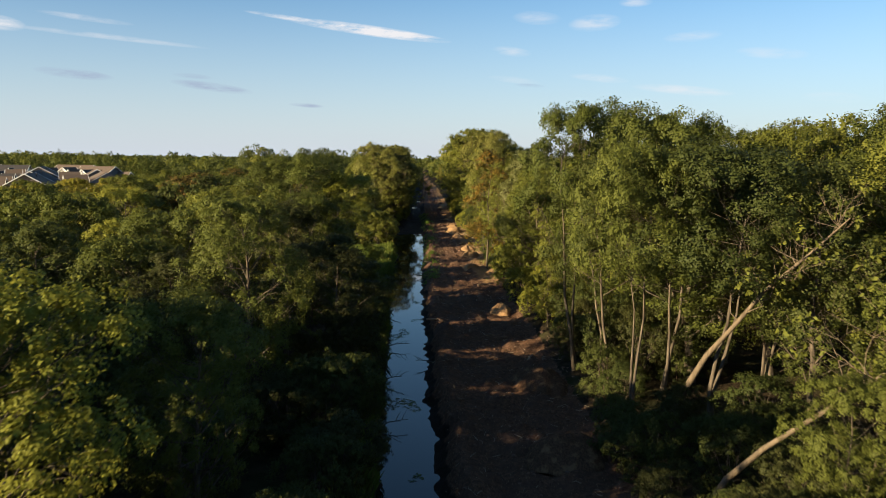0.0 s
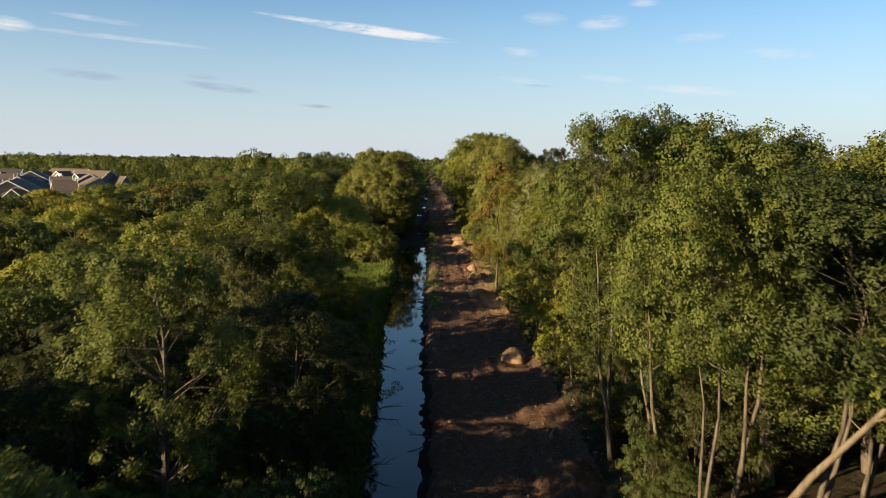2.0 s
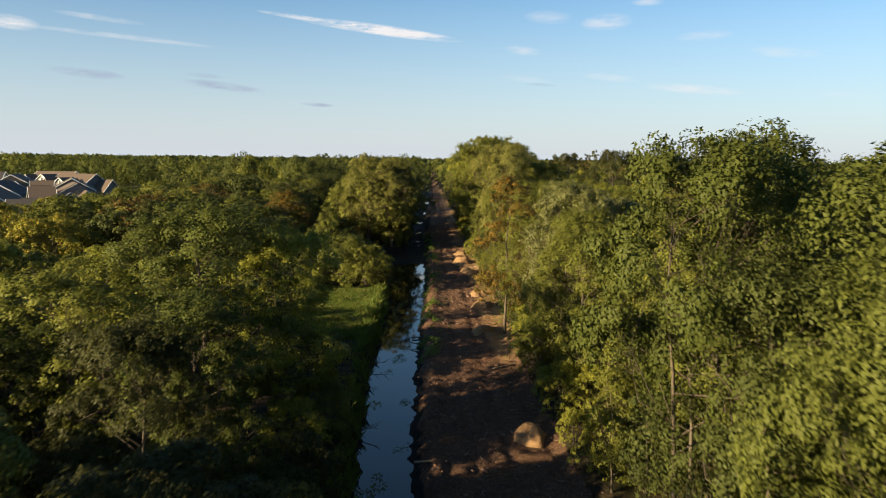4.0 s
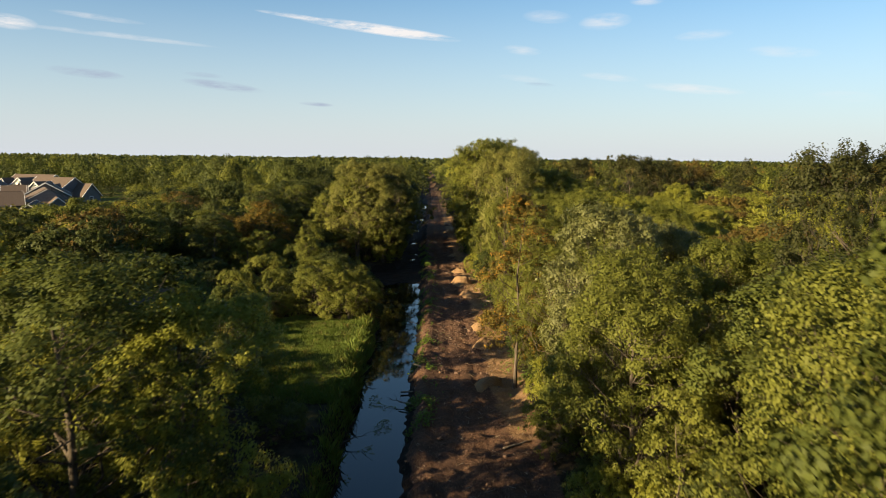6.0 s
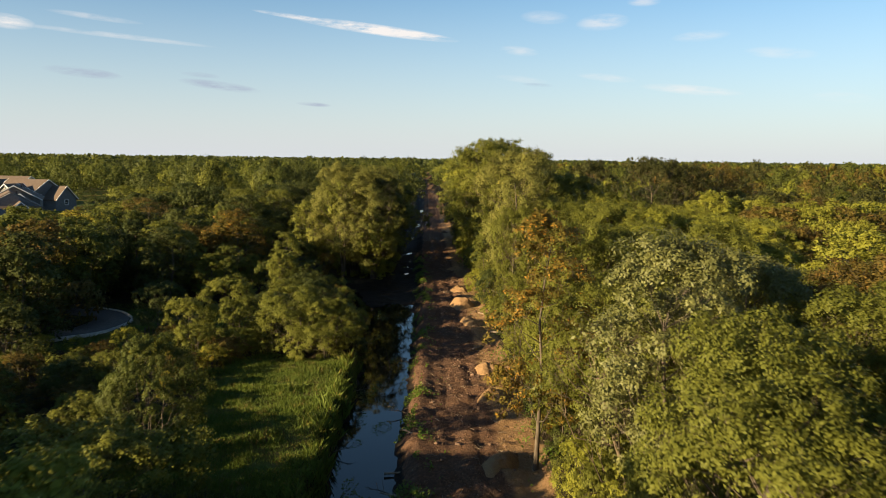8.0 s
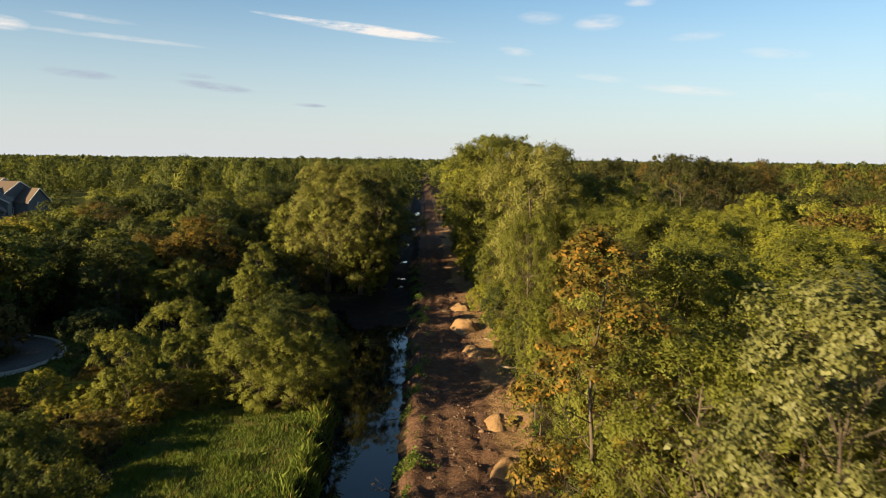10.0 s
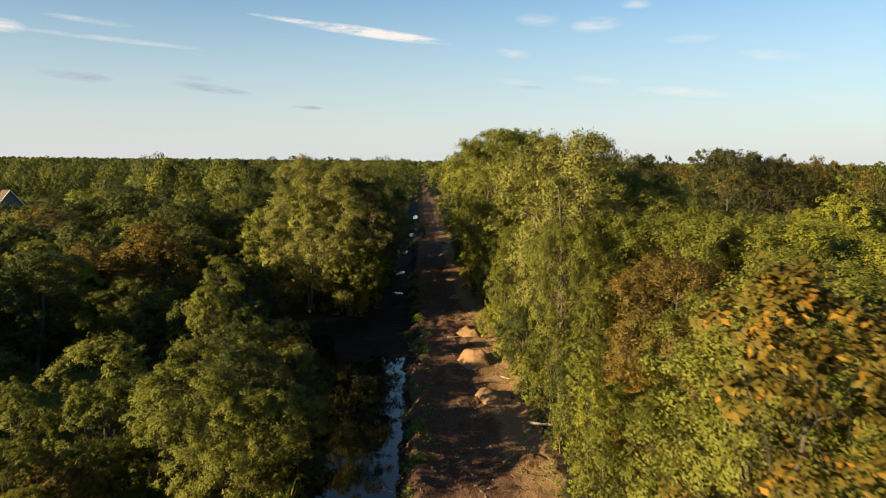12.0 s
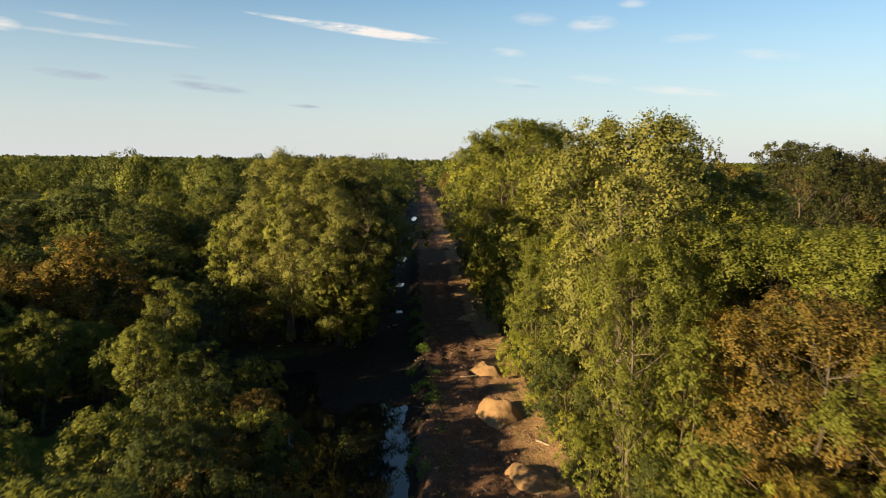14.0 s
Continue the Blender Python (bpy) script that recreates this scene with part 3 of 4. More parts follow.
# ---------------------------------------------------------------- trees that can be told apart
# kind, x, y, height, tint, lod, width
HEROES = [
    ("ash", -52, 110, 8.6, "gold", "mid", 1.2), ("ash", -47, 104, 7.8, "gold", "mid", 1.2), ("ash", -57, 117, 8.4, "gold", "mid", 1.2), ("elm", -50, 117, 7.6, "lime", "mid", 1.1),
    ("willow", -30.5, 101, 5.0, "deep", "near", 1.0), ("ash", -33.5, 103.5, 6.2, "green", "near", 1.0),
    ("willow", -17, 73, 4.4, "deep", "near", 1.0), ("willow", -20.5, 80, 3.6, "fresh", "near", 1.0), ("ash", -15.2, 69.0, 5.6, "fresh", "near", 1.0), ("willow", -24.5, 84.5, 4.6, "deep", "near", 1.0), ("willow", -14.2, 85.0, 6.6, "fresh", "close", .75),
    ("bush", -18.5, 86.5, 3.2, "green", "near", 1.0), ("bush", -26.5, 91, 3.4, "brown", "near", 1.0), ("willow", -22, 75, 4.2, "fresh", "near", 1.0),
    ("elm", -9.0, 15.0, 9.4, "lime", "near", 1.0), ("elm", -7.4, 22.0, 8.0, "fresh", "near", .9), ("elm", -13.5, 62.0, 9.4, "lime", "close", 1.0), ("ash", -16.2, 58.5, 9.0, "lime", "close", 1.1),
    ("cottonwood", -9.4, 145.5, 14.4, "pale", "close", 1.15), ("cottonwood", -13.2, 146.5, 14.6, "pale", "close", 1.15), ("cottonwood", -9.6, 154.0, 14.4, "pale", "near", 1.1), ("cottonwood", -10.4, 160.0, 14.0, "green", "near", 1.1),
    ("willow", -11.6, 107.5, 5.6, "green", "near", 1.2), ("willow", -10.8, 112.0, 5.2, "deep", "near", .95),
    ("willow", -16.5, 109.0, 4.2, "green", "near", 1.0), ("ash", -24.4, 137, 9.3, "rust", "near", 1.45), ("elm", -28.5, 131, 7.4, "green", "near", 1.0),
    ("thin", -40.8, 152, 9.6, "brown", "near", 1.5), ("ash", -17.5, 132, 7.2, "green", "near", .95), ("elm", -22.5, 127, 6.2, "green", "near", 1.0),
    ("ash", -16.5, 125, 6.2, "green", "near", 1.0), ("bush", -11.6, 117.5, 3.4, "brown", "near", 1.0), ("bush", -9.0, 146, 3.0, "lime", "near", 1.0),
    ("elm", 7.6, 124.5, 16.6, "pale", "near", .85), ("elm", 12.0, 128, 14.2, "green", "near", 1.0), ("elm", 6.6, 119, 11.2, "green", "near", .7), ("sapling", 5.1, 86.8, 13.6, "rust", "near", 1.15),
    ("cottonwood", 6.4, 159, 18.0, "green", "near", .95), ("cottonwood", 9.5, 165, 17.6, "green", "near", .9), ("cottonwood", 4.4, 170, 17.6, "green", "near", .9),
    ("cottonwood", 8.2, 177.6, 18.6, "green", "near", .9), ("cottonwood", 4.0, 184, 17.0, "deep", "near", .9), ("cottonwood", 11.5, 186, 17.8, "green", "near", .9), ("cottonwood", 2.8, 196, 16.4, "green", "near", .9),
    ("elm", 8.0, 92.5, 12.0, "green", "near", .8), ("ash", 9.0, 76.6, 12.9, "silver", "near", 1.0), ("elm", 13.2, 81, 11.8, "silver", "near", .95),
    ("elm", 8.6, 69, 11.6, "green", "near", .8), ("oak", 17.4, 66.8, 16.0, "oak", "near", .62), ("elm", 11.6, 53.6, 13.2, "green", "near", .9),
    ("tall", 8.8, 34.4, 12.8, "fresh", "near", .75), ("tall", 11.4, 38.8, 14.4, "fresh", "near", .9), ("tall", 7.8, 43.0, 15.2, "fresh", "near", .8),
    ("tall", 13.0, 47, 14.4, "fresh", "near", .9), ("elm", 18.5, 42, 14.0, "green", "near", .9), ("ash", 21.0, 34, 13.6, "green", "near", 1.0),
    ("elm", 25, 50, 15.0, "green", "near", .9), ("oak", 33, 52, 16.6, "oak", "near", .9),
    ("oak", 26.1, 148, 16.2, "oak", "near", .75), ("oak", 31.8, 151, 15.6, "oak", "near", .75), ("oak", 38, 156, 15.2, "brown", "near", .75), ("oak", 21, 158, 15.6, "oak", "near", .7),
]
for kind, x, y, h, tint, lod, wide in HEROES:
    plant(kind, x, y, h, tint, "close" if -14 < x < 22 and y < 130 else lod, wide)


for i, y in enumerate((108.5, 110.6, 113.4, 115.6, 118.4, 121.0, 123.2, 126.4, 129.0, 132.5)):
    plant("bush", edges(0, y)[0] - .4 - .5 * (i % 3), y, 1.9 + .45 * ((i * 7) % 4), ("deep", "green", "deep", "brown")[i % 4], "near", 1.0)

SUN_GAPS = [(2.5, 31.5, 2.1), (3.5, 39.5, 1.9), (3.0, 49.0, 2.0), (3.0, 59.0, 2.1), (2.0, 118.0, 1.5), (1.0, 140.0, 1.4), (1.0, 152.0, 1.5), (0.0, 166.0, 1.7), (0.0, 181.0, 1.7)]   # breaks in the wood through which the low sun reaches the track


def free(x, y):
    xl, xr, rr = edges(x, y)
    if xl - (2.1 if y < 80 else 1.8) < x < rr + 2.0:
        return False
    if x < -10 and abs(across(x, y) - across(-9, 15)) < 3.4 or x < -14.5 and abs(across(x, y) - across(-13.5, 62)) < 2.6 and x > -26:
        return False
    if -15.5 < x < -5 and 80 < y < 105:
        return False
    if -36 < x < -15 and 108 < y < 126 and (x + 26) ** 2 / 110 + (y - 117) ** 2 / 70 < 1:
        return False
    if (x + 27.7) ** 2 + (y - 107.8) ** 2 < 9 or 6 < x < 16 and 21 < y < 33.4:
        return False
    if -29 < x < -16.5 and 149 < y < 172:
        return False
    if x < -57 and 128 < y < 330:
        return False
    return all((x - a) ** 2 + (y - b) ** 2 > (5.5 if not -50 < x < -12 or y < 100 else 4.0) for a, b in PLANTED)


def across(x, y):
    """Place across the direction of the sunlight."""
    return .848 * y - .530 * x


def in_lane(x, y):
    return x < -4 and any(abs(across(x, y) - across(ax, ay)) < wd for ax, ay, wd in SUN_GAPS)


def wood_at(x, y, rng):
    """Kind, height and tint of a tree that grows at a place."""
    r = rng.random()
    lift = 1 + .16 * noise.noise(Vector((x * .09, y * .09, 5.0)))
    if x < 0:
        bank = x > np.interp(y, DITCH_Y, DITCH_L) - 3.5
        if y < 76:
            h = rng.uniform(9.4, 12.0) if x > -.28 * y - 1 and 30 < y < 62 else rng.uniform(8.6, 10.4) if y < 30 else rng.uniform(6.8, 8.8)
            kind = rng.choice(["ash", "elm", "elm", "willow"])
            # lime beyond y 52 brightens the lit canopy through leaf colour
            tint = rng.choice(["fresh", "green", "fresh", "lime"] if y > 52 else ["fresh", "deep", "deep"])
            # mutual shade of these trees is put into darker leaf tints
            if x > -18 and 20 < y < 50:
                tint, h = rng.choice(["deep", "oak", "fresh"]), h - .8
            if x > -13 and 62 < y:
                kind, h = "bush", rng.uniform(1.8, 3.2)
            elif bank:
                kind, h = rng.choice([("willow", rng.uniform(4.5, 7.5)), ("bush", rng.uniform(2.5, 4.5)), ("ash", rng.uniform(7, 9))])
        elif y < 146:
            h = (rng.uniform(3.4, 5.4) if y > 96 else rng.uniform(4.0, 6.5)) if x > -27 else rng.uniform(6.8, 9.4)
            kind = rng.choice(["bush", "willow", "willow", "ash", "ash"])
            tint = rng.choice(["green", "fresh", "green", "deep", "brown"])
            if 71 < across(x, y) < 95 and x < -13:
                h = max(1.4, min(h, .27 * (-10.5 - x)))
            # low strip: lime and gold tints paint the sun onto its bushes
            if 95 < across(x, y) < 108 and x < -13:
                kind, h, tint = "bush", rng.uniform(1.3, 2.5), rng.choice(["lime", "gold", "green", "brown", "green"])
        else:
            near = x > np.interp(y, DITCH_Y, DITCH_L) - 12
            h = rng.uniform(10.5, 13.2) if near else rng.uniform(6.5, 10.5)
            kind = rng.choice(["ash", "elm", "cottonwood", "willow"])
            tint = rng.choice(["green", "deep", "deep", "green"])
        if x < -36 and 92 < y < 140 and r < .4:
            tint = "gold"
    else:
        edge = x < np.interp(y, ROAD_Y, ROAD_R) + 4.5
        kind = rng.choice(["ash", "elm", "elm", "cottonwood"])
        if y < 62:
            h, tint = rng.uniform(11.2, 14.0), rng.choice(["fresh", "deep", "fresh"])
            if rng.random() < .6:
                kind = "tall"
            if y < 30:
                h *= .5 if x < 14 else .75
        elif y < 105:
            # the lime share here and below puts sunlight into the leaf colour
            h, tint = rng.uniform(9.0, 11.8), rng.choice((["green", "lime", "green"] if y < 88 else ["rust", "green", "green"]) if x < 13 else ["lime", "green", "lime", "green", "lime", "brown"])
        elif y < 150:
            h, tint = rng.uniform(9.0, 12.0), rng.choice(["brown", "green", "rust", "green"] if y < 118 and x < 16 else ["green", "green", "green", "lime"] if x < 14 else ["lime", "lime", "green"])
        else:
            h, tint = (rng.uniform(12.5, 15.5) if x < 16 else rng.uniform(8.5, 12.0)), rng.choice(["green", "green", "deep", "lime"])
        if x > 28 and y > 95 and r < .4:
            tint, kind = rng.choice(["brown", "oak"]), rng.choice(["oak", "elm"])
        if edge and r < (.55 if y > 60 else .35):
            kind, h = ("sapling", rng.uniform(5.5, 9.5)) if r < .32 else ("bush", rng.uniform(2.2, 4.0))
    return kind, h * lift, tint


def seen_or_shading(x, y):
    # behind the start: unseen trees added to block the low sun
    if y < -10:
        return -58 < x < -6
    # the wider western margin adds unseen trees that cast shade
    return abs(x) < 12 + .60 * max(0, y) or (x < 0 and abs(x) < 28 + .6 * max(0, y))


def grow_wood():
    rng = random.Random(21)
    y = -46.0
    while y < 206:
        x = -58.0 + rng.uniform(0, 3)
        while x < 52:
            near = -22 < x < 22
            gap = 4.3 if near else 5.6
            if 102 < y < 150 and -50 < x < -12:
                gap = 3.9
            px, py = x + rng.uniform(-1.6, 1.6), y + rng.uniform(-1.6, 1.6)
            x += gap
            if not seen_or_shading(px, py) or not free(px, py):
                continue
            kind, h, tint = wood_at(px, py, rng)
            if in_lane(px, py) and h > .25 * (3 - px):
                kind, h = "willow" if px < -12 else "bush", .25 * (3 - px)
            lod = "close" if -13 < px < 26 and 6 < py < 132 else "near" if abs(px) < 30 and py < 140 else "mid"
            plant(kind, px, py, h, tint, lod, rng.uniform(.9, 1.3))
        y += 4.5


grow_wood()


def undergrowth():
    """Shrubs and saplings along both edges of the clearing and under the eastern trees."""
    rng = random.Random(77)
    for _ in range(900):
        y = rng.uniform(16, 190)
        xl, xr, rr = edges(0, y)
        east = rng.random() < .72
        x = rr + .5 + abs(rng.gauss(0, 3.2 if y < 120 else 1.6)) if east else xl - .9 - abs(rng.gauss(0, .9))
        if not east and (62 < y < 146):
            continue
        if any((x - a) ** 2 + (y - b) ** 2 < (2.0 if east else 3.2) for a, b in PLANTED[-150:] + HERO_SPOTS) or any((x - a) ** 2 + (y - b) ** 2 < 3.2 for a, b in BUSHES):
            continue
        if in_lane(x, y):
            continue
        BUSHES.append((x, y))
        open_corner = 7 < x < 16 and 20 < y < 34
        kind = "bush" if open_corner else rng.choice(["bush", "bush", "willow", "sapling"]) if east else rng.choice(["bush", "willow"])
        h = {"bush": rng.uniform(1.6, 3.2), "willow": rng.uniform(2.8, 4.6), "sapling": rng.uniform(4.5, 8.0)}[kind]
        # up to y 52 dark leaf tints stand in for understorey shade
        plant(kind, x, y, h, rng.choice(["green", "deep", "green", "lime"] if y > 52 else ["deep", "deep", "oak"]), "near" if y < 120 else "mid", rng.uniform(.85, 1.15))


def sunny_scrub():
    """Low scrub between the path and the meadow; its lime and gold tints carry sunlight as colour."""
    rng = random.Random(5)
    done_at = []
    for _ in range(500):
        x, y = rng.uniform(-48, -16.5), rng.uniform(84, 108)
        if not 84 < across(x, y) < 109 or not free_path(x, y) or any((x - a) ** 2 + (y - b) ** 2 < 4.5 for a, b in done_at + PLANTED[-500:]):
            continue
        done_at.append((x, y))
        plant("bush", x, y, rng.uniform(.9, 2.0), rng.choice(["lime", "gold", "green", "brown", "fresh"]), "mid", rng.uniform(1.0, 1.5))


HERO_SPOTS = [(x, y) for _, x, y, *_ in HEROES]
BUSHES = []
undergrowth()
sunny_scrub()
for kind, x, y, h, tint in [("willow", -20.5, 108.5, 4.4, "green"), ("willow", -24.0, 112.0, 4.8, "deep"), ("bush", -18.5, 104.6, 3.0, "green"), ("willow", -14.0, 110.5, 4.4, "deep"),
                            ("willow", -14.0, 115.5, 4.8, "green"), ("willow", -13.2, 121.0, 4.6, "deep"), ("willow", -18.5, 114.5, 5.0, "green")]:
    plant(kind, x, y, h, tint, "near", 1.05)


# ---------------------------------------------------------------- far woods
def crown_shape(rng, n, size):
    """A lumpy crown of radius 1: several rounded clusters of leaves."""
    k = 24
    heads = unit(rng, k)
    heads[:, 2] = np.abs(heads[:, 2]) * 1.25 - .3
    heads /= np.linalg.norm(heads, axis=1)[:, None]
    heads *= rng.uniform(.55, .82, k)[:, None]
    pick = rng.integers(0, k, n)
    big = rng.uniform(.16, .30, k)
    d = unit(rng, n) + heads[pick] * .6
    d[:, 2] += .2
    d /= np.linalg.norm(d, axis=1)[:, None]
    pos = heads[pick] + d * (big[pick] * rng.uniform(.6, 1.1, n))[:, None]
    return leaves(rng, pos, d, size * rng.uniform(.6, 1.4, n), .7, .25, .15, d * .5 + heads[pick] * 1.0 + pos * .4)


def far_woods():
    """The woods beyond the trees that can be told apart, running to the horizon."""
    rng = np.random.default_rng(5)
    close = [crown_shape(rng, 2300, .066) for _ in range(6)]
    middle = [crown_shape(rng, 900, .095) for _ in range(6)]
    away = [crown_shape(rng, 280, .165) for _ in range(6)]
    groups = {k: [] for k in ("green", "fresh", "deep", "lime", "brown", "oak")}
    pr = random.Random(3)
    y = 100.0
    while y < 1000:
        gap = 10.4 + max(0, y - 236) * .019
        x = -.66 * y - 40
        while x < .66 * y + 40:
            px, py = x + pr.uniform(-.45, .45) * gap, y + pr.uniform(-.45, .45) * gap
            x += gap
            if py < 208 and -53 < px < 55:
                continue
            xl, xr, rr = edges(px, py)
            if xl - 2.5 < px < rr + 2.5 or (-165 < px < -56 and 140 < py < 300) or (-440 < px < -360 and 800 < py < 960):
                continue
            h = pr.uniform(5.5, 12.0) + 2.2 * noise.noise(Vector((px * .03, py * .03, 2)))
            if rr < px < rr + 16 and py < 420:
                h = pr.uniform(12, 15.5)
            if xl - 14 < px < xl:
                h = pr.uniform(11.5, 14.5)
            if -70 < px < xl and 205 < py < 345:
                h = pr.uniform(11.0, 16.8)
            if px < -44 and py < 180:
                h = pr.uniform(4.5, 7.0)
            if py > 330:
                h = pr.uniform(10.0, 15.0) + (2.5 if pr.random() < .15 else 0) + 4.5 * noise.noise(Vector((px * .009, py * .009, 6)))
            rad = max(gap * pr.uniform(.34, .58), h * .3)
            deep = min(h * .62, rad * 1.25)
            lv, lq, ln = (close if py < 262 else middle if py < 420 else away)[pr.randrange(6)]
            a = pr.uniform(0, 6.28)
            rot = np.array([[math.cos(a), -math.sin(a), 0], [math.sin(a), math.cos(a), 0], [0, 0, 1]])
            v = lv @ rot.T * np.array([rad, rad, deep]) + np.array([px, py, h - deep])
            t = noise.noise(Vector((px * .02, py * .02, 7))) + pr.uniform(-.45, .45)
            # west of the ditch, darker tints paint in the crowns' shaded sides
            key = "lime" if t > (.85 if px < 0 else .42) else "green" if t > .3 else "fresh" if t > -.05 else "deep" if px < 0 else pr.choice(["brown", "oak", "green"])
            if px > 45 and py < 520 and pr.random() < .38:
                key = pr.choice(["brown", "oak"])
            groups[key].append((v, lq, ln @ rot.T))
        y += gap * .9
    for key, pieces in groups.items():
        v, q, n = merge_leaves(pieces)
        tagged(new("far_woods", mesh_from("far_woods", v, q, LEAF[key], True, n)), TINT[key] + " distant woods reaching towards the horizon", "woods", "", "stuff")


far_woods()


def horizon_woods():
    """Low wooded rises out to the skyline."""
    rng = np.random.default_rng(11)
    pieces = []
    for y, gap, h in [(1000, 14, 9), (1130, 17, 9), (1300, 20, 9.5), (1550, 24, 10), (1900, 30, 10), (2400, 38, 10), (3100, 48, 9), (4000, 60, 8)]:
        n = int(1.5 * y / gap)
        x = np.linspace(-.75 * y, .75 * y, n) + rng.uniform(-.4, .4, n) * gap
        for px in x:
            hh = h - 1 + rng.uniform(-2, 1.5) + 6 * noise.noise(Vector((px * .004, y * .01, 1)))
            m = 26
            d = unit(rng, m)
            d[:, 2] = np.abs(d[:, 2])
            pos = d * np.array([gap * .8, gap * .8, hh * .5]) + np.array([px, y + rng.uniform(-.3, .3) * gap, hh * .5])
            pieces.append(leaves(rng, pos, d, gap * .55 * rng.uniform(.7, 1.2, m), .7, .2, .1))
    v, q, n = merge_leaves(pieces)
    tagged(new("horizon_woods", mesh_from("horizon_woods", v, q, LEAF["deep"], True, n)), "dark green wooded skyline in the distance", "woods", "", "stuff")


horizon_woods()


# ---------------------------------------------------------------- leaning and fallen wood
def special_tree(name, label, x, y, seed, height, radius, base, lobes, per_lobe, lean, tint, trunk_r, bare, pale=True, leaf=.2):
    w, c = make_tree(seed, height, radius, base, (.6, .95, .65), lobes, per_lobe, leaf, .85, lean=lean, trunk_r=trunk_r, bare=bare, sides=8)
    root = tagged(new(name), label, "tree", "", "")
    root.matrix_basis = pose(x, y, ground_z(x, y))
    part("trunk", mesh_from("leaning_wood", *w, BARK_PALE if pale else BARK, True), root)
    part("crown", mesh_from("leaning_leaves", c[0], c[1], LEAF[tint], True, c[2]), root)
    PLANTED.append((x, y))


special_tree("leaning_tree", "pale half-dead leaning tree with bare limbs over the track's edge", 9.0, 25.2, 31, 10.5, 2.2, .55, 26, 40, (6.0, -4.0), "green", .13, .6)
special_tree("leaning_tree", "pale leaning tree with thin leaves and a bare forked top", 10.6, 34.5, 37, 11.5, 2.0, .55, 24, 50, (5.5, -5.0), "green", .17, .45)
special_tree("dead_tree", "grey dead tree with bare spreading branches", 8.6, 80.0, 41, 9.5, 2.8, .35, 26, 20, (-2.2, -2.0), "silver", .15, .75)
special_tree("dead_tree", "brown bare-branched tree among green shrubs", -36.5, 149.0, 43, 8.5, 2.8, .35, 34, 20, (0, 0), "brown", .16, .7, False)


# ---------------------------------------------------------------- track: mounds, logs, sticks, clods
def mound(x, y, rx, ry, h, turn, seed, label):
    rng = np.random.default_rng(seed)
    n, m = 44, 18
    v, q = [], []
    for i in range(m):
        r = 1 - i / (m - 1)
        for j in range(n):
            a = 2 * math.pi * j / n
            k = 1 + .22 * noise.noise(Vector((math.cos(a) * 1.2, math.sin(a) * 1.2, seed))) + .07 * noise.noise(Vector((math.cos(a) * 4, math.sin(a) * 4, seed + r * 3)))
            px, py = math.cos(a) * r * rx * k, math.sin(a) * r * ry * k
            z = h * (1 - r ** 2.0) ** 1.0 * (.82 + .28 * math.sin(a * 2 + seed) * r + .2 * math.sin(a + seed * 2) * r)
            z += .34 * h * (1 - r) ** .3 * noise.noise(Vector((px * 1.3, py * 1.3, seed))) + .07 * noise.noise(Vector((px * 4, py * 4, seed + 2))) + .05 * noise.noise(Vector((px * 11, py * 11, seed + 4)))
            v.append((px, py, z - .12 * r ** 4))
    for i in range(m - 1):
        for j in range(n):
            q.append((i * n + j, i * n + (j + 1) % n, (i + 1) * n + (j + 1) % n, (i + 1) * n + j))
    ob = new("wood_chip_mound", mesh_from("mound", np.array(v), np.array(q), HEAP if label == DULL else PILE, True))
    ob.matrix_basis = pose(x, y, ground_z(x, y) - .04, 0, 0, turn) @ Matrix.Diagonal((1.12, 1.12, .86, 1))
    return tagged(ob, label, "mound", "mounds along the track")


TAN = "tan mound of wood chips and sand beside the track"
DULL = "dull brown heap of soil and wood chips on the track"
for row in [(5.3, 31.0, 1.6, 1.8, 1.35, 10, 1, DULL), (5.6, 41.6, 1.4, 2.0, 1.2, 25, 2, DULL), (4.9, 62, .9, 1.2, .8, 0, 3, TAN), (3.3, 52.5, 1.9, 1.1, .35, 20, 4, DULL),
            (3.3, 87.2, 1.0, 1.7, 1.0, -25, 5, TAN), (3.7, 98.6, 1.0, 1.5, .95, -30, 6, TAN), (3.5, 105.4, 1.0, 1.3, .9, 0, 7, TAN), (4.2, 112, .9, 1.1, .5, 0, 8, DULL),
            (2.8, 122.3, 1.15, 1.5, .85, 20, 9, TAN), (1.9, 131.8, 1.3, 1.7, 1.35, 10, 10, TAN), (1.7, 141, 1.1, 1.3, .9, 30, 11, TAN), (1.2, 150.5, 1.3, .9, .6, 10, 12, DULL),
            (1.4, 159, 1.2, 1.0, .6, 0, 13, TAN), (.9, 172, 1.2, 1.0, .6, 0, 14, TAN), (.7, 184, 1.1, 1.0, .7, 0, 15, TAN), (.1, 198, 1.3, 1.2, .7, 0, 16, TAN), (-.8, 215, 1.2, 1.2, .7, 0, 17, DULL)]:
    mound(*row)


def log(x, y, length, r, turn, label, tilt=2):
    rng = random.Random(int(x * 13 + y * 7))
    k = np.linspace(0, 1, 6)
    pts = np.stack([(k - .5) * length, np.array([rng.uniform(-.06, .06) * length * .4 for _ in k]), np.array([rng.uniform(-.3, .3) * r for _ in k])], 1)
    v, q = tube(pts, r * (1 - .5 * k), 7)
    ends = [np.arange(7)[::-1].reshape(1, 7), (np.arange(7) + 35).reshape(1, 7)]
    ob = new("log", mesh_from("log", v, [q] + ends, DEADWOOD, True))
    ob.matrix_basis = pose(x, y, ground_z(x, y) + r * .7, 0, tilt, turn)
    tagged(ob, label, "log", "cut wood along the track")


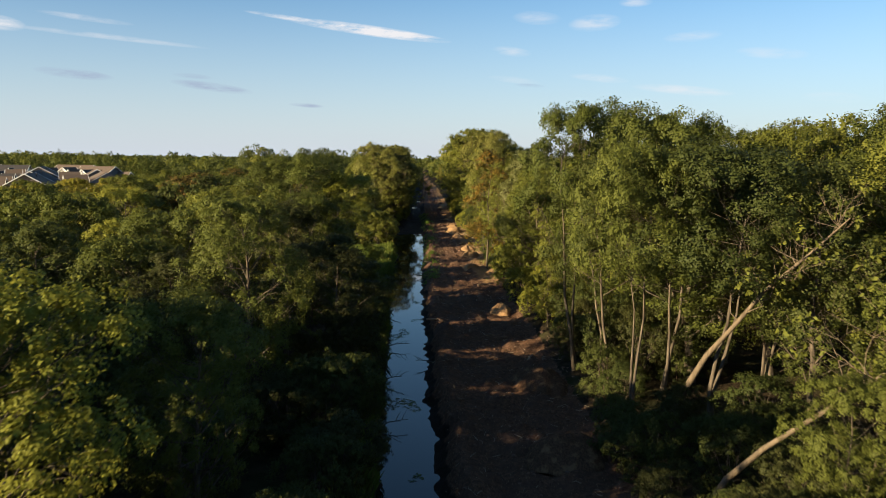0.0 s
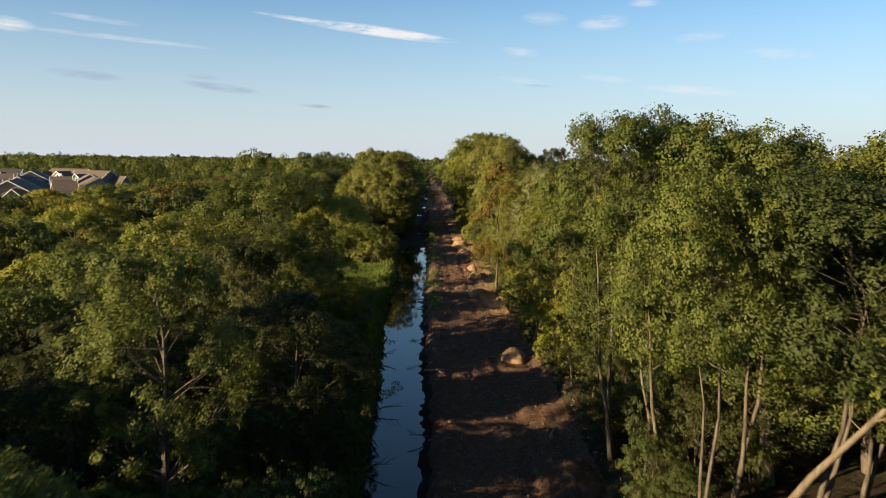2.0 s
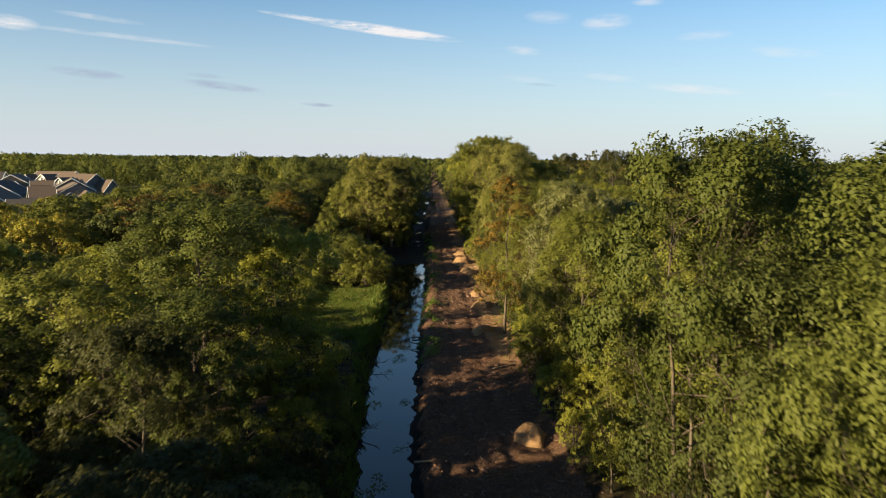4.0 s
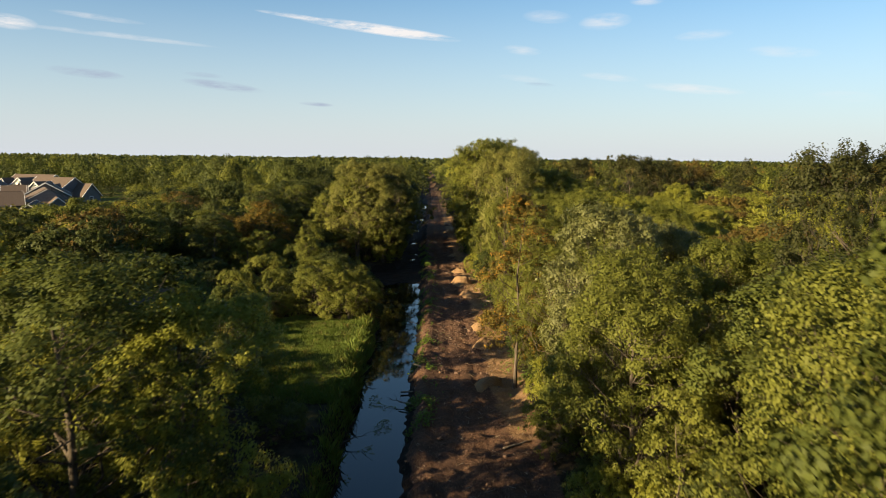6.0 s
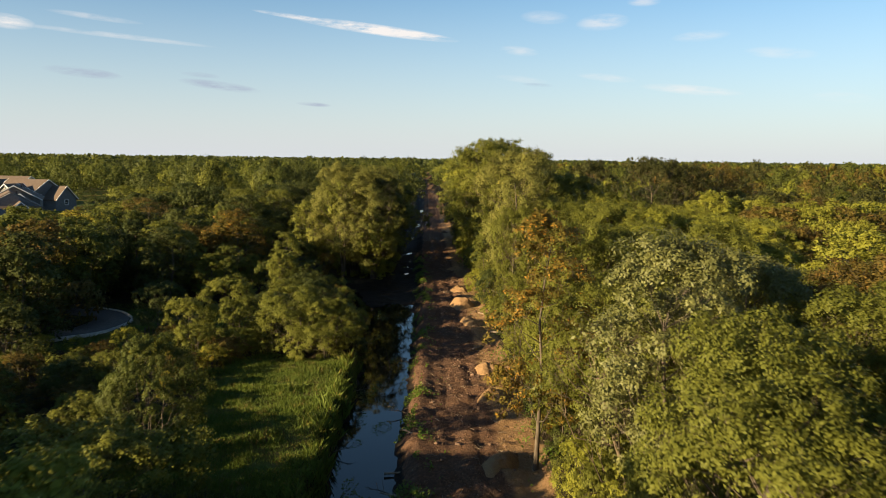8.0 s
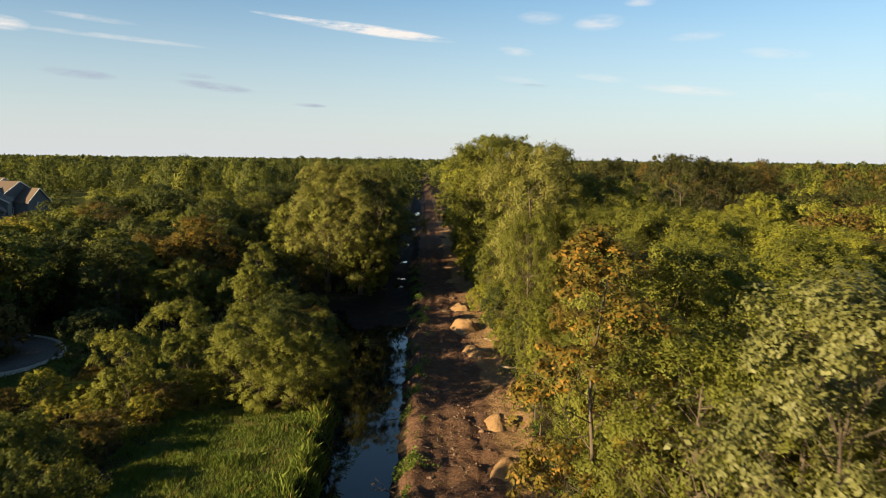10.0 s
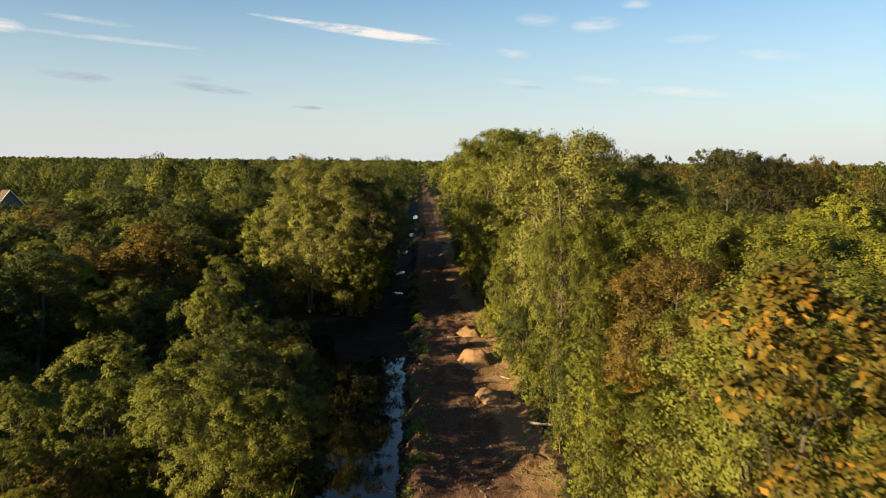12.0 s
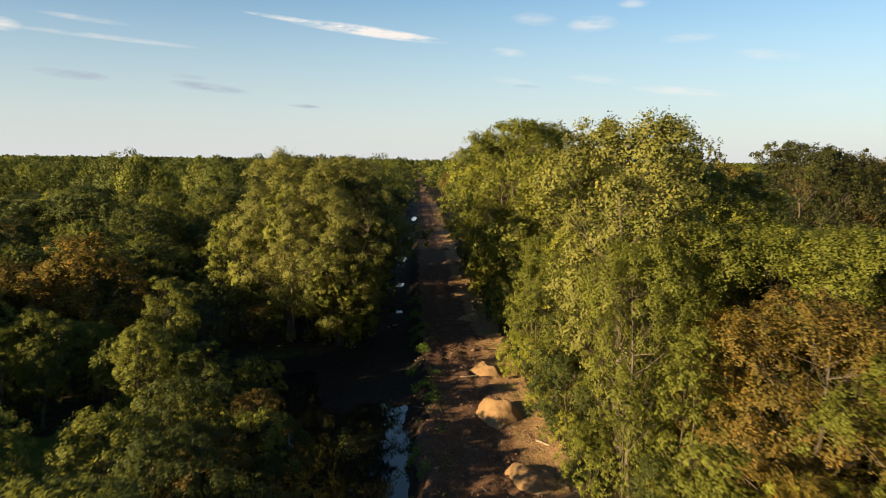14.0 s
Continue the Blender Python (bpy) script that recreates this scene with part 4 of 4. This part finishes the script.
for row in [(6.0, 115.6, 3.6, .09, -8), (3.0, 112.0, 1.8, .08, 60), (-1.7, 91.5, 1.4, .07, -35), (-1.9, 84.0, 2.0, .08, 150), (-2.1, 87.4, 1.5, .07, 15), (4.4, 76.0, 2.2, .08, 40),
            (4.0, 126.5, 1.3, .07, -50), (-.4, 58.0, 1.6, .07, 20), (5.6, 47.0, 2.0, .08, 75), (.5, 139, 1.4, .06, 20)]:
    log(*row, "pale weathered log lying on the cleared ground")


def stump(x, y, h, r):
    k = np.linspace(0, 1, 5)
    v, q = tube(np.stack([.1 * k, .05 * k, k * h - .2], 1), r * np.array([1.5, 1.1, 1, .96, .93]), 9)
    ob = new("stump", mesh_from("stump", v, [q, (np.arange(9) + 36).reshape(1, 9)], BARK_PALE, True))
    ob.matrix_basis = pose(x, y, ground_z(x, y))
    tagged(ob, "pale broken tree stump standing among shrubs", "stump")


stump(8.0, 96.0, 4.4, .14)


def litter_of_sticks():
    rng = np.random.default_rng(17)
    pieces = []
    for _ in range(750):
        y = rng.uniform(24, 170)
        xl, xr, rr = edges(0, y)
        x = xr + .3 + (rr + .8 - xr) * rng.beta(1.2, 1.0)
        a, ln = rng.uniform(0, math.pi), rng.uniform(.10, .5) * (1.0 if rng.uniform() < .9 else 2.0)
        z = ground_z(x, y) + .03
        dx, dy = math.cos(a) * ln / 2, math.sin(a) * ln / 2
        r = rng.uniform(.008, .022)
        pieces.append(tube([(x - dx, y - dy, z), (x + rng.uniform(-.05, .05), y, z + rng.uniform(0, .07)), (x + dx, y + dy, z + rng.uniform(0, .1))], [r, r, r * .6], 3))
    v, q = merge(pieces)
    tagged(new("sticks", mesh_from("sticks", v, q, DEADWOOD)), "scattered pale sticks and wood splinters on the track", "sticks", "", "stuff")
    clods = []
    bm = bmesh.new()
    bmesh.ops.create_icosphere(bm, subdivisions=1, radius=1)
    bv = np.array([v.co[:] for v in bm.verts])
    bf = np.array([[v.index for v in f.verts] for f in bm.faces])
    bm.free()
    for _ in range(1300):
        y = rng.uniform(24, 190)
        xl, xr, rr = edges(0, y)
        x = xr + .2 + (rr + .6 - xr) * rng.uniform()
        s = rng.uniform(.03, .09) * (1 if rng.uniform() < .96 else 2.2)
        clods.append((bv * (1 + .3 * rng.normal(0, 1, (len(bv), 1))) * s * np.array([1.2, 1, .7]) + np.array([x, y, ground_z(x, y) + s * .25]), bf))
    v, q = merge(clods)
    tagged(new("soil_clods", mesh_from("soil_clods", v, q, SOIL_CLOD)), "dark lumps of turned soil on the track", "soil", "", "stuff")


litter_of_sticks()


# ---------------------------------------------------------------- grass, weeds, reeds
def blades(name, label, places, height, width, material, seed):
    rng = np.random.default_rng(seed)
    p = np.asarray(places)
    n = len(p)
    a = rng.uniform(0, 2 * math.pi, n)
    side = np.stack([np.cos(a), np.sin(a), np.zeros(n)], 1)
    lean = rng.normal(0, .35, (n, 3))
    lean[:, 2] = 0
    tuft = np.array([.55 + 1.1 * max(0.0, .35 + noise.noise(Vector((a0 * .7, b0 * .7, 2.5)))) for a0, b0, _ in p])
    h = height * (tuft * rng.uniform(.5, 1.3, n))[:, None]
    w = width * rng.uniform(.6, 1.3, n)[:, None]
    up = np.array([0, 0, 1.0])
    v = np.stack([p - side * w * .5, p + side * w * .5, p + side * w * .35 + up * h * .6 + lean * h * .4, p + up * h + lean * h - side * w * .1], 1).reshape(-1, 3)
    tagged(new(name, mesh_from(name, v, np.arange(4 * n).reshape(n, 4), material)), label, "grass", "", "stuff")


def turf():
    rng = np.random.default_rng(23)
    spots, bank, weeds = [], [], []
    while len(spots) < 66000:
        x, y = rng.uniform(-17.5, -5.2), rng.uniform(79.5, 107.5)
        if noise.noise(Vector((x * .35, y * .35, 9.0))) * 2.2 + min(y - 79.5, 107.5 - y, x + 17.5) < .9:
            continue
        if x < edges(x, y)[0] - .15 and noise.noise(Vector((x * .5, y * .5, 1))) > -.55 + .3 * rng.uniform():
            spots.append((x, y, ground_z(x, y) - .03))
    while len(spots) < 76000:
        x, y = rng.uniform(-34, -14), rng.uniform(106, 127)
        if not free_path(x, y):
            continue
        spots.append((x, y, ground_z(x, y) - .03))
    blades("meadow_grass", "rough yellow-green grass of a small meadow by the ditch", spots, .24, .036, GRASS, 2)
    for _ in range(12000):
        y = rng.uniform(20, 106)
        xl, xr, rr = edges(0, y)
        x = xl - .1 - abs(rng.normal(.35, .4))
        bank.append((x, y, ground_z(x, y) - .03))
    blades("bank_grass", "tall coarse grass hanging over the ditch bank", bank, .5, .05, GRASS, 3)
    while len(weeds) < 9000:
        y = rng.uniform(78, 175)
        xl, xr, rr = edges(0, y)
        x = xr + abs(rng.normal(.9, .55)) if rng.uniform() < .6 else rr + rng.normal(.9, .7)
        if noise.noise(Vector((x * .8, y * .45, 3))) > .12:
            weeds.append((x, y, ground_z(x, y)))
    w = np.array(weeds)
    w[:, 2] += rng.uniform(0, .45, len(w))
    v, q, _ = leaves(rng, w, np.tile([0, 0, 1.0], (len(w), 1)), .17 * rng.uniform(.6, 1.5, len(w)))
    tagged(new("weeds", mesh_from("weeds", v, q, WEED)), "low green weeds along the edges of the track", "weeds", "", "stuff")


turf()


def paved_path():
    pts = np.array(PATH_LINE, float)
    t = np.linspace(0, len(pts) - 1, 60)
    line = np.stack([np.interp(t, np.arange(len(pts)), pts[:, k]) for k in (0, 1)], 1)
    for _ in range(3):
        line[1:-1] = (line[:-2] + 2 * line[1:-1] + line[2:]) / 4
    d = np.gradient(line, axis=0)
    d /= np.linalg.norm(d, axis=1)[:, None]
    nrm = np.stack([-d[:, 1], d[:, 0]], 1)
    z = np.array([max(ground_z(x, y), ground_z(x + 1, y), ground_z(x, y + 1)) for x, y in line]) + .06
    for _ in range(6):
        z[1:-1] = np.maximum(z[1:-1], (z[:-2] + z[2:]) / 2)

    def ribbon(name, offs, hs, mat, label, cat):
        v = np.concatenate([np.concatenate([line + nrm * o, (z + h)[:, None]], 1)[:, None, :] for o, h in zip(offs, hs)], 1).reshape(-1, 3)
        k = len(offs)
        i, j = np.meshgrid(np.arange(len(line) - 1), np.arange(k - 1), indexing="ij")
        q = np.stack([i * k + j, i * k + j + 1, (i + 1) * k + j + 1, (i + 1) * k + j], -1).reshape(-1, 4)
        tagged(new(name, mesh_from(name, v, q, mat)), label, cat, "", "structure")

    ribbon("path", [-1.8, -1.7, 1.7, 1.8], [-.4, .0, .0, -.4], ASPHALT, "brownish asphalt path curving out of the bushes", "path")
    ribbon("kerb", [1.82, 1.82, 2.0, 2.0], [-.4, .08, .08, -.4], CONCRETE, "pale concrete kerb along the path", "kerb")


paved_path()


def fence():
    root = tagged(new("post_fence"), "short row of dark wooden posts beside the grass", "fence")
    root.matrix_basis = pose(-23.8, 114.5, ground_z(-23.8, 114.5))
    v, q = tube([(0, 0, -.2), (0, 0, .55), (0, 0, 1.15)], [.055, .055, .05], 6)
    me = mesh_from("fence_post", v, [q, (np.arange(6) + 12).reshape(1, 6)], BARK)
    for i in range(9):
        p = part("post", me, root)
        dx, dy = -.15 * i + .05 * (i % 3), -.62 * i + 1.5
        p.matrix_basis = pose(dx, dy, ground_z(-23.8 + dx, 114.5 + dy) - ground_z(-23.8, 114.5), 3 * (i % 2), 2, 0)
    me2 = mesh_from("fence_rail", *tube([(.05, 1.6, .75), (-.6, -1.0, .75), (-1.2, -3.6, .75)], [.03, .03, .03], 5), BARK)
    part("rail", me2, root)


fence()


# ---------------------------------------------------------------- houses
ROOFS = {"brown": plain("shingle_brown", (0.075, 0.052, 0.038), (0.13, 0.095, 0.068), 9, .9, .5), "dark": plain("shingle_charcoal", (0.030, 0.026, 0.025), (0.060, 0.053, 0.050), 9, .9, .5)}
WALLS = {"slate": plain("siding_slate_blue", (0.051, 0.057, 0.069), (0.069, 0.075, 0.087), 2, .7, .1), "tan": plain("siding_tan", (0.150, 0.120, 0.084), (0.198, 0.162, 0.120), 2, .7, .1),
         "cream": plain("siding_cream", (0.620, 0.560, 0.400), (0.740, 0.670, 0.500), 2, .7, .1), "grey": plain("siding_grey", (0.102, 0.099, 0.096), (0.144, 0.138, 0.132), 2, .7, .1)}
TRIM = plain("white_trim", (.72, .70, .66), (.82, .80, .76), 3, .6, .05)
PANE = Mat("window_glass").solid((.03, .04, .05), .08, 0, None, .6)
DOORM = plain("garage_door_white", (.60, .57, .52), (.70, .67, .62), 3, .6, .1)


def box(bm, x0, x1, y0, y1, z0, z1):
    vs = [bm.verts.new(p) for p in ((x0, y0, z0), (x1, y0, z0), (x1, y1, z0), (x0, y1, z0), (x0, y0, z1), (x1, y0, z1), (x1, y1, z1), (x0, y1, z1))]
    for f in ((0, 3, 2, 1), (4, 5, 6, 7), (0, 1, 5, 4), (1, 2, 6, 5), (2, 3, 7, 6), (3, 0, 4, 7)):
        bm.faces.new([vs[i] for i in f])


def done(bm, name, material):
    me = bpy.data.meshes.new(name)
    bmesh.ops.recalc_face_normals(bm, faces=bm.faces)
    bm.to_mesh(me)
    bm.free()
    me.materials.append(material)
    return me


def gable_block(root, w, d, eave, ridge, along, roof, wall, ox=0.0, oy=0.0, windows=True, hip=0.0):
    """A block with a pitched roof: wall, roof with overhang, gable trim and windows as parts. along: ridge runs along 'x' or 'y'."""
    bm = bmesh.new()
    if along == "x":
        prof = [(-d / 2, 0), (d / 2, 0), (d / 2, eave), (0, ridge), (-d / 2, eave)]
        a = [bm.verts.new((ox - w / 2, oy + p, z)) for p, z in prof]
        b = [bm.verts.new((ox + w / 2, oy + p, z)) for p, z in prof]
    else:
        prof = [(-w / 2, 0), (w / 2, 0), (w / 2, eave), (0, ridge), (-w / 2, eave)]
        a = [bm.verts.new((ox + p, oy - d / 2, z)) for p, z in prof]
        b = [bm.verts.new((ox + p, oy + d / 2, z)) for p, z in prof]
    bm.faces.new(a), bm.faces.new(b[::-1])
    for i in range(5):
        bm.faces.new((a[i], a[(i + 1) % 5], b[(i + 1) % 5], b[i]))
    body = part("wall", done(bm, "house_wall", wall), root)
    # roof slopes, 0.2 thick, with eaves
    span, length = (d, w) if along == "x" else (w, d)
    run, rise = span / 2, ridge - eave
    over, th, lo = .45, .2, length / 2 + .4
    bm = bmesh.new()
    pts = [(-run - over, eave - over * rise / run), (0, ridge), (run + over, eave - over * rise / run)]
    rows = []
    for s, inset in ((-1, hip), (1, hip)):
        row = []
        for i, (p, z) in enumerate(pts):
            e = s * (lo - (inset if i == 1 else 0))
            for dz in (.02, th):
                co = (ox + e, oy + p, z + dz) if along == "x" else (ox + p, oy + e, z + dz)
                row.append(bm.verts.new(co))
        rows.append(row)
    A, B = rows
    for i in (0, 2):
        bm.faces.new((A[i + 1], A[i + 3], B[i + 3], B[i + 1]))
        bm.faces.new((A[i], B[i], B[i + 2], A[i + 2]))
    bm.faces.new((A[0], A[1], B[1], B[0])), bm.faces.new((A[4], B[4], B[5], A[5]))
    for R in (A, B):
        bm.faces.new((R[0], R[2], R[3], R[1])), bm.faces.new((R[2], R[4], R[5], R[3]))
        if hip:
            bm.faces.new((R[1], R[3], R[5]))
    part("roof", done(bm, "house_roof", roof), root)
    # white verge boards on both gables
    if not hip:
        for s in (-1, 1):
            e0, e1 = s * (lo + .01), s * (lo + .09)
            for k in (0, 1):
                bm = bmesh.new()
                (p0, z0), (p1, z1) = pts[k], pts[k + 1]
                q = []
                for e in (e0, e1):
                    for p, z in ((p0, z0 + .02), (p1, z1 + .02), (p1, z1 + th + .03), (p0, z0 + th + .03)):
                        q.append(bm.verts.new((ox + e, oy + p, z) if along == "x" else (ox + p, oy + e, z)))
                for f in ((0, 1, 2, 3), (7, 6, 5, 4), (0, 4, 5, 1), (1, 5, 6, 2), (2, 6, 7, 3), (3, 7, 4, 0)):
                    bm.faces.new([q[i] for i in f])
                part("verge_board", done(bm, "verge_board", TRIM), root)
    return body


def add_window(root, x, y, z, w, h, face):
    """A window on a wall that faces -y ('s') or +x ('e')."""
    fr, gl = bmesh.new(), bmesh.new()
    t = .09
    for (a0, a1, b0, b1) in ((-w / 2 - t, -w / 2, -h / 2 - t, h / 2 + t), (w / 2, w / 2 + t, -h / 2 - t, h / 2 + t), (-w / 2, w / 2, h / 2, h / 2 + t), (-w / 2, w / 2, -h / 2 - t, -h / 2), (-w / 2, w / 2, -.03, .03)):
        if face == "s":
            box(fr, x + a0, x + a1, y - .07, y + .02, z + b0, z + b1)
        else:
            box(fr, x - .02, x + .07, y + a0, y + a1, z + b0, z + b1)
    if face == "s":
        box(gl, x - w / 2, x + w / 2, y - .03, y + .01, z - h / 2, z + h / 2)
    else:
        box(gl, x - .01, x + .03, y - w / 2, y + w / 2, z - h / 2, z + h / 2)
    f = part("window", done(fr, "window_frame", TRIM), root, "white window frame")
    part("pane", done(gl, "window_pane", PANE), f)


def house(x, y, turn, w, d, eave, ridge, roof, wall, label, wing=None, deck=False, hip=0.0):
    root = tagged(new("house"), label, "house", "houses of the estate")
    root.matrix_basis = pose(x, y, ground_z(x, y), 0, 0, turn)
    gable_block(root, w, d, eave, ridge, "x", ROOFS[roof], WALLS[wall], hip=hip)
    for fx in (-.36, -.12, .12, .36):
        add_window(root, fx * w, -d / 2, eave - 1.2, 1.3, 1.4, "s")
        if abs(fx) > .2:
            add_window(root, fx * w, -d / 2, eave - 3.9 if eave > 4.6 else eave - 2.9, 1.4, 1.4, "s")
    for fy in (-.25, .2):
        add_window(root, w / 2, fy * d, eave - 1.2, 1.1, 1.4, "e")
        if eave > 4.6:
            add_window(root, w / 2, fy * d, eave - 3.9, 1.1, 1.4, "e")
    if wing:
        ww, wd, we, wr, wx, wmat = wing
        oy = -d / 2 - wd / 2 + .6
        gable_block(root, ww, wd, we, wr, "y", ROOFS[roof], WALLS[wmat], wx, oy)
        front = oy - wd / 2
        add_window(root, wx, front, (we + wr) / 2 + .1, .8, 1.0, "s")
        for k in (-.26, 0, .26):
            add_window(root, wx + k * ww, front, we - 1.0, 1.3, 1.2, "s")
    # a second, smaller front gable and a side wing
    side = -1 if (wing and wing[4] > 0) else 1
    gx, gw = side * w * .27, w * .27
    gable_block(root, gw, 4.0, eave - .5, eave + (ridge - eave) * .72, "y", ROOFS[roof], WALLS["cream" if wall == "cream" else wall], gx, -d / 2 - 1.4)
    add_window(root, gx, -d / 2 - 3.4, eave - 1.3, 1.2, 1.3, "s")
    add_window(root, gx, -d / 2 - 3.4, eave + .35, .6, .7, "s")
    gable_block(root, 6.5, d * .62, eave - 1.6, ridge - 1.7, "x", ROOFS[roof], WALLS[wall], w / 2 + 1.6, d * .14)
    add_window(root, w / 2 + 4.85, d * .14, eave - 2.6, 1.2, 1.3, "e")
    bm = bmesh.new()
    box(bm, -.12, .12, d * .12 - .12, d * .12 + .12, eave, ridge + .1)
    part("vent", done(bm, "roof_vent", ROOFS["dark"]), root)
    if deck:
        bm = bmesh.new()
        x0, x1, y0, y1, zf = w / 2 - 5, w / 2 - .3, -d / 2 - 3.0, -d / 2 - .05, 2.7
        box(bm, x0, x1, y0, y1, zf - .2, zf)
        part("deck_floor", done(bm, "deck_floor", TRIM), root, "raised white deck")
        bm = bmesh.new()
        box(bm, x0, x1, y0, y0 + .08, zf + .9, zf + 1.0), box(bm, x1 - .08, x1, y0 + .1, y1, zf + .9, zf + 1.0)
        rail = part("deck_rail", done(bm, "deck_rail", TRIM), root)
        for k in range(12):
            bm = bmesh.new()
            px = x0 + .1 + k * (x1 - x0 - .2) / 11
            box(bm, px - .03, px + .03, y0 + .01, y0 + .07, zf, zf + .9)
            part("baluster", done(bm, "baluster", TRIM), rail)
        for px in (x0 + .15, x1 - .15):
            bm = bmesh.new()
            box(bm, px - .12, px + .12, y0 + .02, y0 + .26, 0, zf - .2)
            part("deck_post", done(bm, "deck_post", TRIM), root)
    return root


house(-77, 176, -66, 15, 10, 3.4, 6.3, "dark", "slate", "slate-blue house with charcoal shingle roof and white gable trim", (8, 6, 3.2, 5.6, 2.5, "slate"))
house(-98, 183, -70, 16, 11, 4.2, 7.4, "brown", "tan", "tan house with a broad brown shingle roof", (8, 6, 3.8, 6.4, 3, "tan"))
house(-91, 207, -58, 13, 11, 4.6, 7.6, "brown", "grey", "grey house with brown hipped roof and a raised white deck", (7, 5, 4.4, 6.8, 4, "grey"), True, 3.0)
house(-113, 214, -72, 16, 11, 4.4, 7.6, "dark", "tan", "tan house with charcoal roof and cream front gable", (8, 5, 4.0, 6.8, 3, "cream"))
house(-106, 236, -64, 14, 11, 4.6, 7.8, "brown", "grey", "grey house with brown shingle roof behind another house", (7, 5, 4.4, 7.0, 3, "tan"))
house(-130, 250, -68, 16, 12, 4.8, 8.2, "brown", "tan", "tan two-storey house with brown shingle roof", (8, 5, 4.6, 7.2, -3, "cream"))
house(-117, 262, -20, 14, 11, 4.8, 8.2, "brown", "grey", "grey two-storey house with brown roof and white trim", (7, 5, 4.6, 7.2, 3, "grey"))
house(-152, 268, 12, 15, 12, 4.8, 8.4, "dark", "cream", "cream two-storey house with charcoal roof", (8, 6, 4.6, 7.6, -3, "cream"))
house(-136, 286, -14, 15, 12, 4.8, 8.4, "brown", "cream", "cream house with brown shingle roof", (8, 6, 4.6, 7.6, 4, "cream"))
house(-172, 286, 6, 15, 12, 4.8, 8.4, "dark", "cream", "cream two-storey house with charcoal roof and white trim", (8, 6, 4.6, 7.6, -3, "cream"))
house(-128, 196, -64, 16, 11, 4.2, 7.4, "brown", "tan", "low tan house with a wide brown roof", (8, 6, 3.8, 6.4, 3, "grey"))


# ---------------------------------------------------------------- on the water
def floating_leaves():
    rng = np.random.default_rng(41)
    p = []
    while len(p) < 1500:
        cy = rng.uniform(30, 132)
        xl, xr, rr = edges(0, cy)
        x = rng.uniform(max(xl, -8.5) + .15, xr - .1)
        if noise.noise(Vector((x * .9, cy * .35, 6.6))) > (.22 if 84 < cy < 108 else .38):
            p.append((x, cy, WATER_Z + .012))
    p = np.array(p)
    v, q, _ = leaves(rng, p, np.tile([0, 0, 6.0], (len(p), 1)), .14 * rng.uniform(.5, 1.4, len(p)), .7, .0, .02)
    tagged(new("floating_leaves", mesh_from("floating_leaves", v, q, GRASS)), "yellow-green leaves floating on the dark water", "leaves", "", "stuff")


floating_leaves()


def snag(x, y, length, turn, rise):
    """A dead branch that reaches from the bank into the water."""
    rng = random.Random(int(y * 10))
    k = np.linspace(0, 1, 6)
    pts = np.stack([k * length, np.array([rng.uniform(-.08, .08) for _ in k]), rise * k + .1 * np.sin(k * 3)], 1)
    pieces = [tube(pts, .045 * (1 - .8 * k), 5)]
    for i in (2, 3, 4):
        tip = pts[i] + np.array([rng.uniform(.2, .5), rng.choice([-1, 1]) * rng.uniform(.3, .7), rng.uniform(.1, .5)])
        pieces.append(tube([pts[i], (pts[i] + tip) / 2 + np.array([0, 0, .05]), tip], [.02, .014, .006], 4))
    v, q = merge(pieces)
    ob = new("dead_branch", mesh_from("dead_branch", v, q, BARK, True))
    ob.matrix_basis = pose(x, y, max(ground_z(x, y), WATER_Z) - .02, 0, 0, turn)
    tagged(ob, "bare dead branch reaching from the bank over the water", "branch", "branches in the ditch")


for y, ln, turn, rise in [(36, 1.6, 20, .25), (44, 1.3, -15, .35), (52, 1.8, 10, .2), (64, 1.5, -25, .4), (77, 1.7, 30, .3), (90, 1.2, -10, .3), (101, 1.6, 15, .3), (115, 1.8, -20, .35), (124, 2.0, 25, .3)]:
    snag(edges(0, y)[0] - .2, y, ln, turn, rise)
for y, ln, turn, rise in [(48, 1.2, 200, .25), (84.5, 1.6, 165, .15), (97, 1.2, 190, .2), (109, 1.4, 170, .2)]:
    snag(edges(0, y)[1] + .3, y, ln, turn, rise)
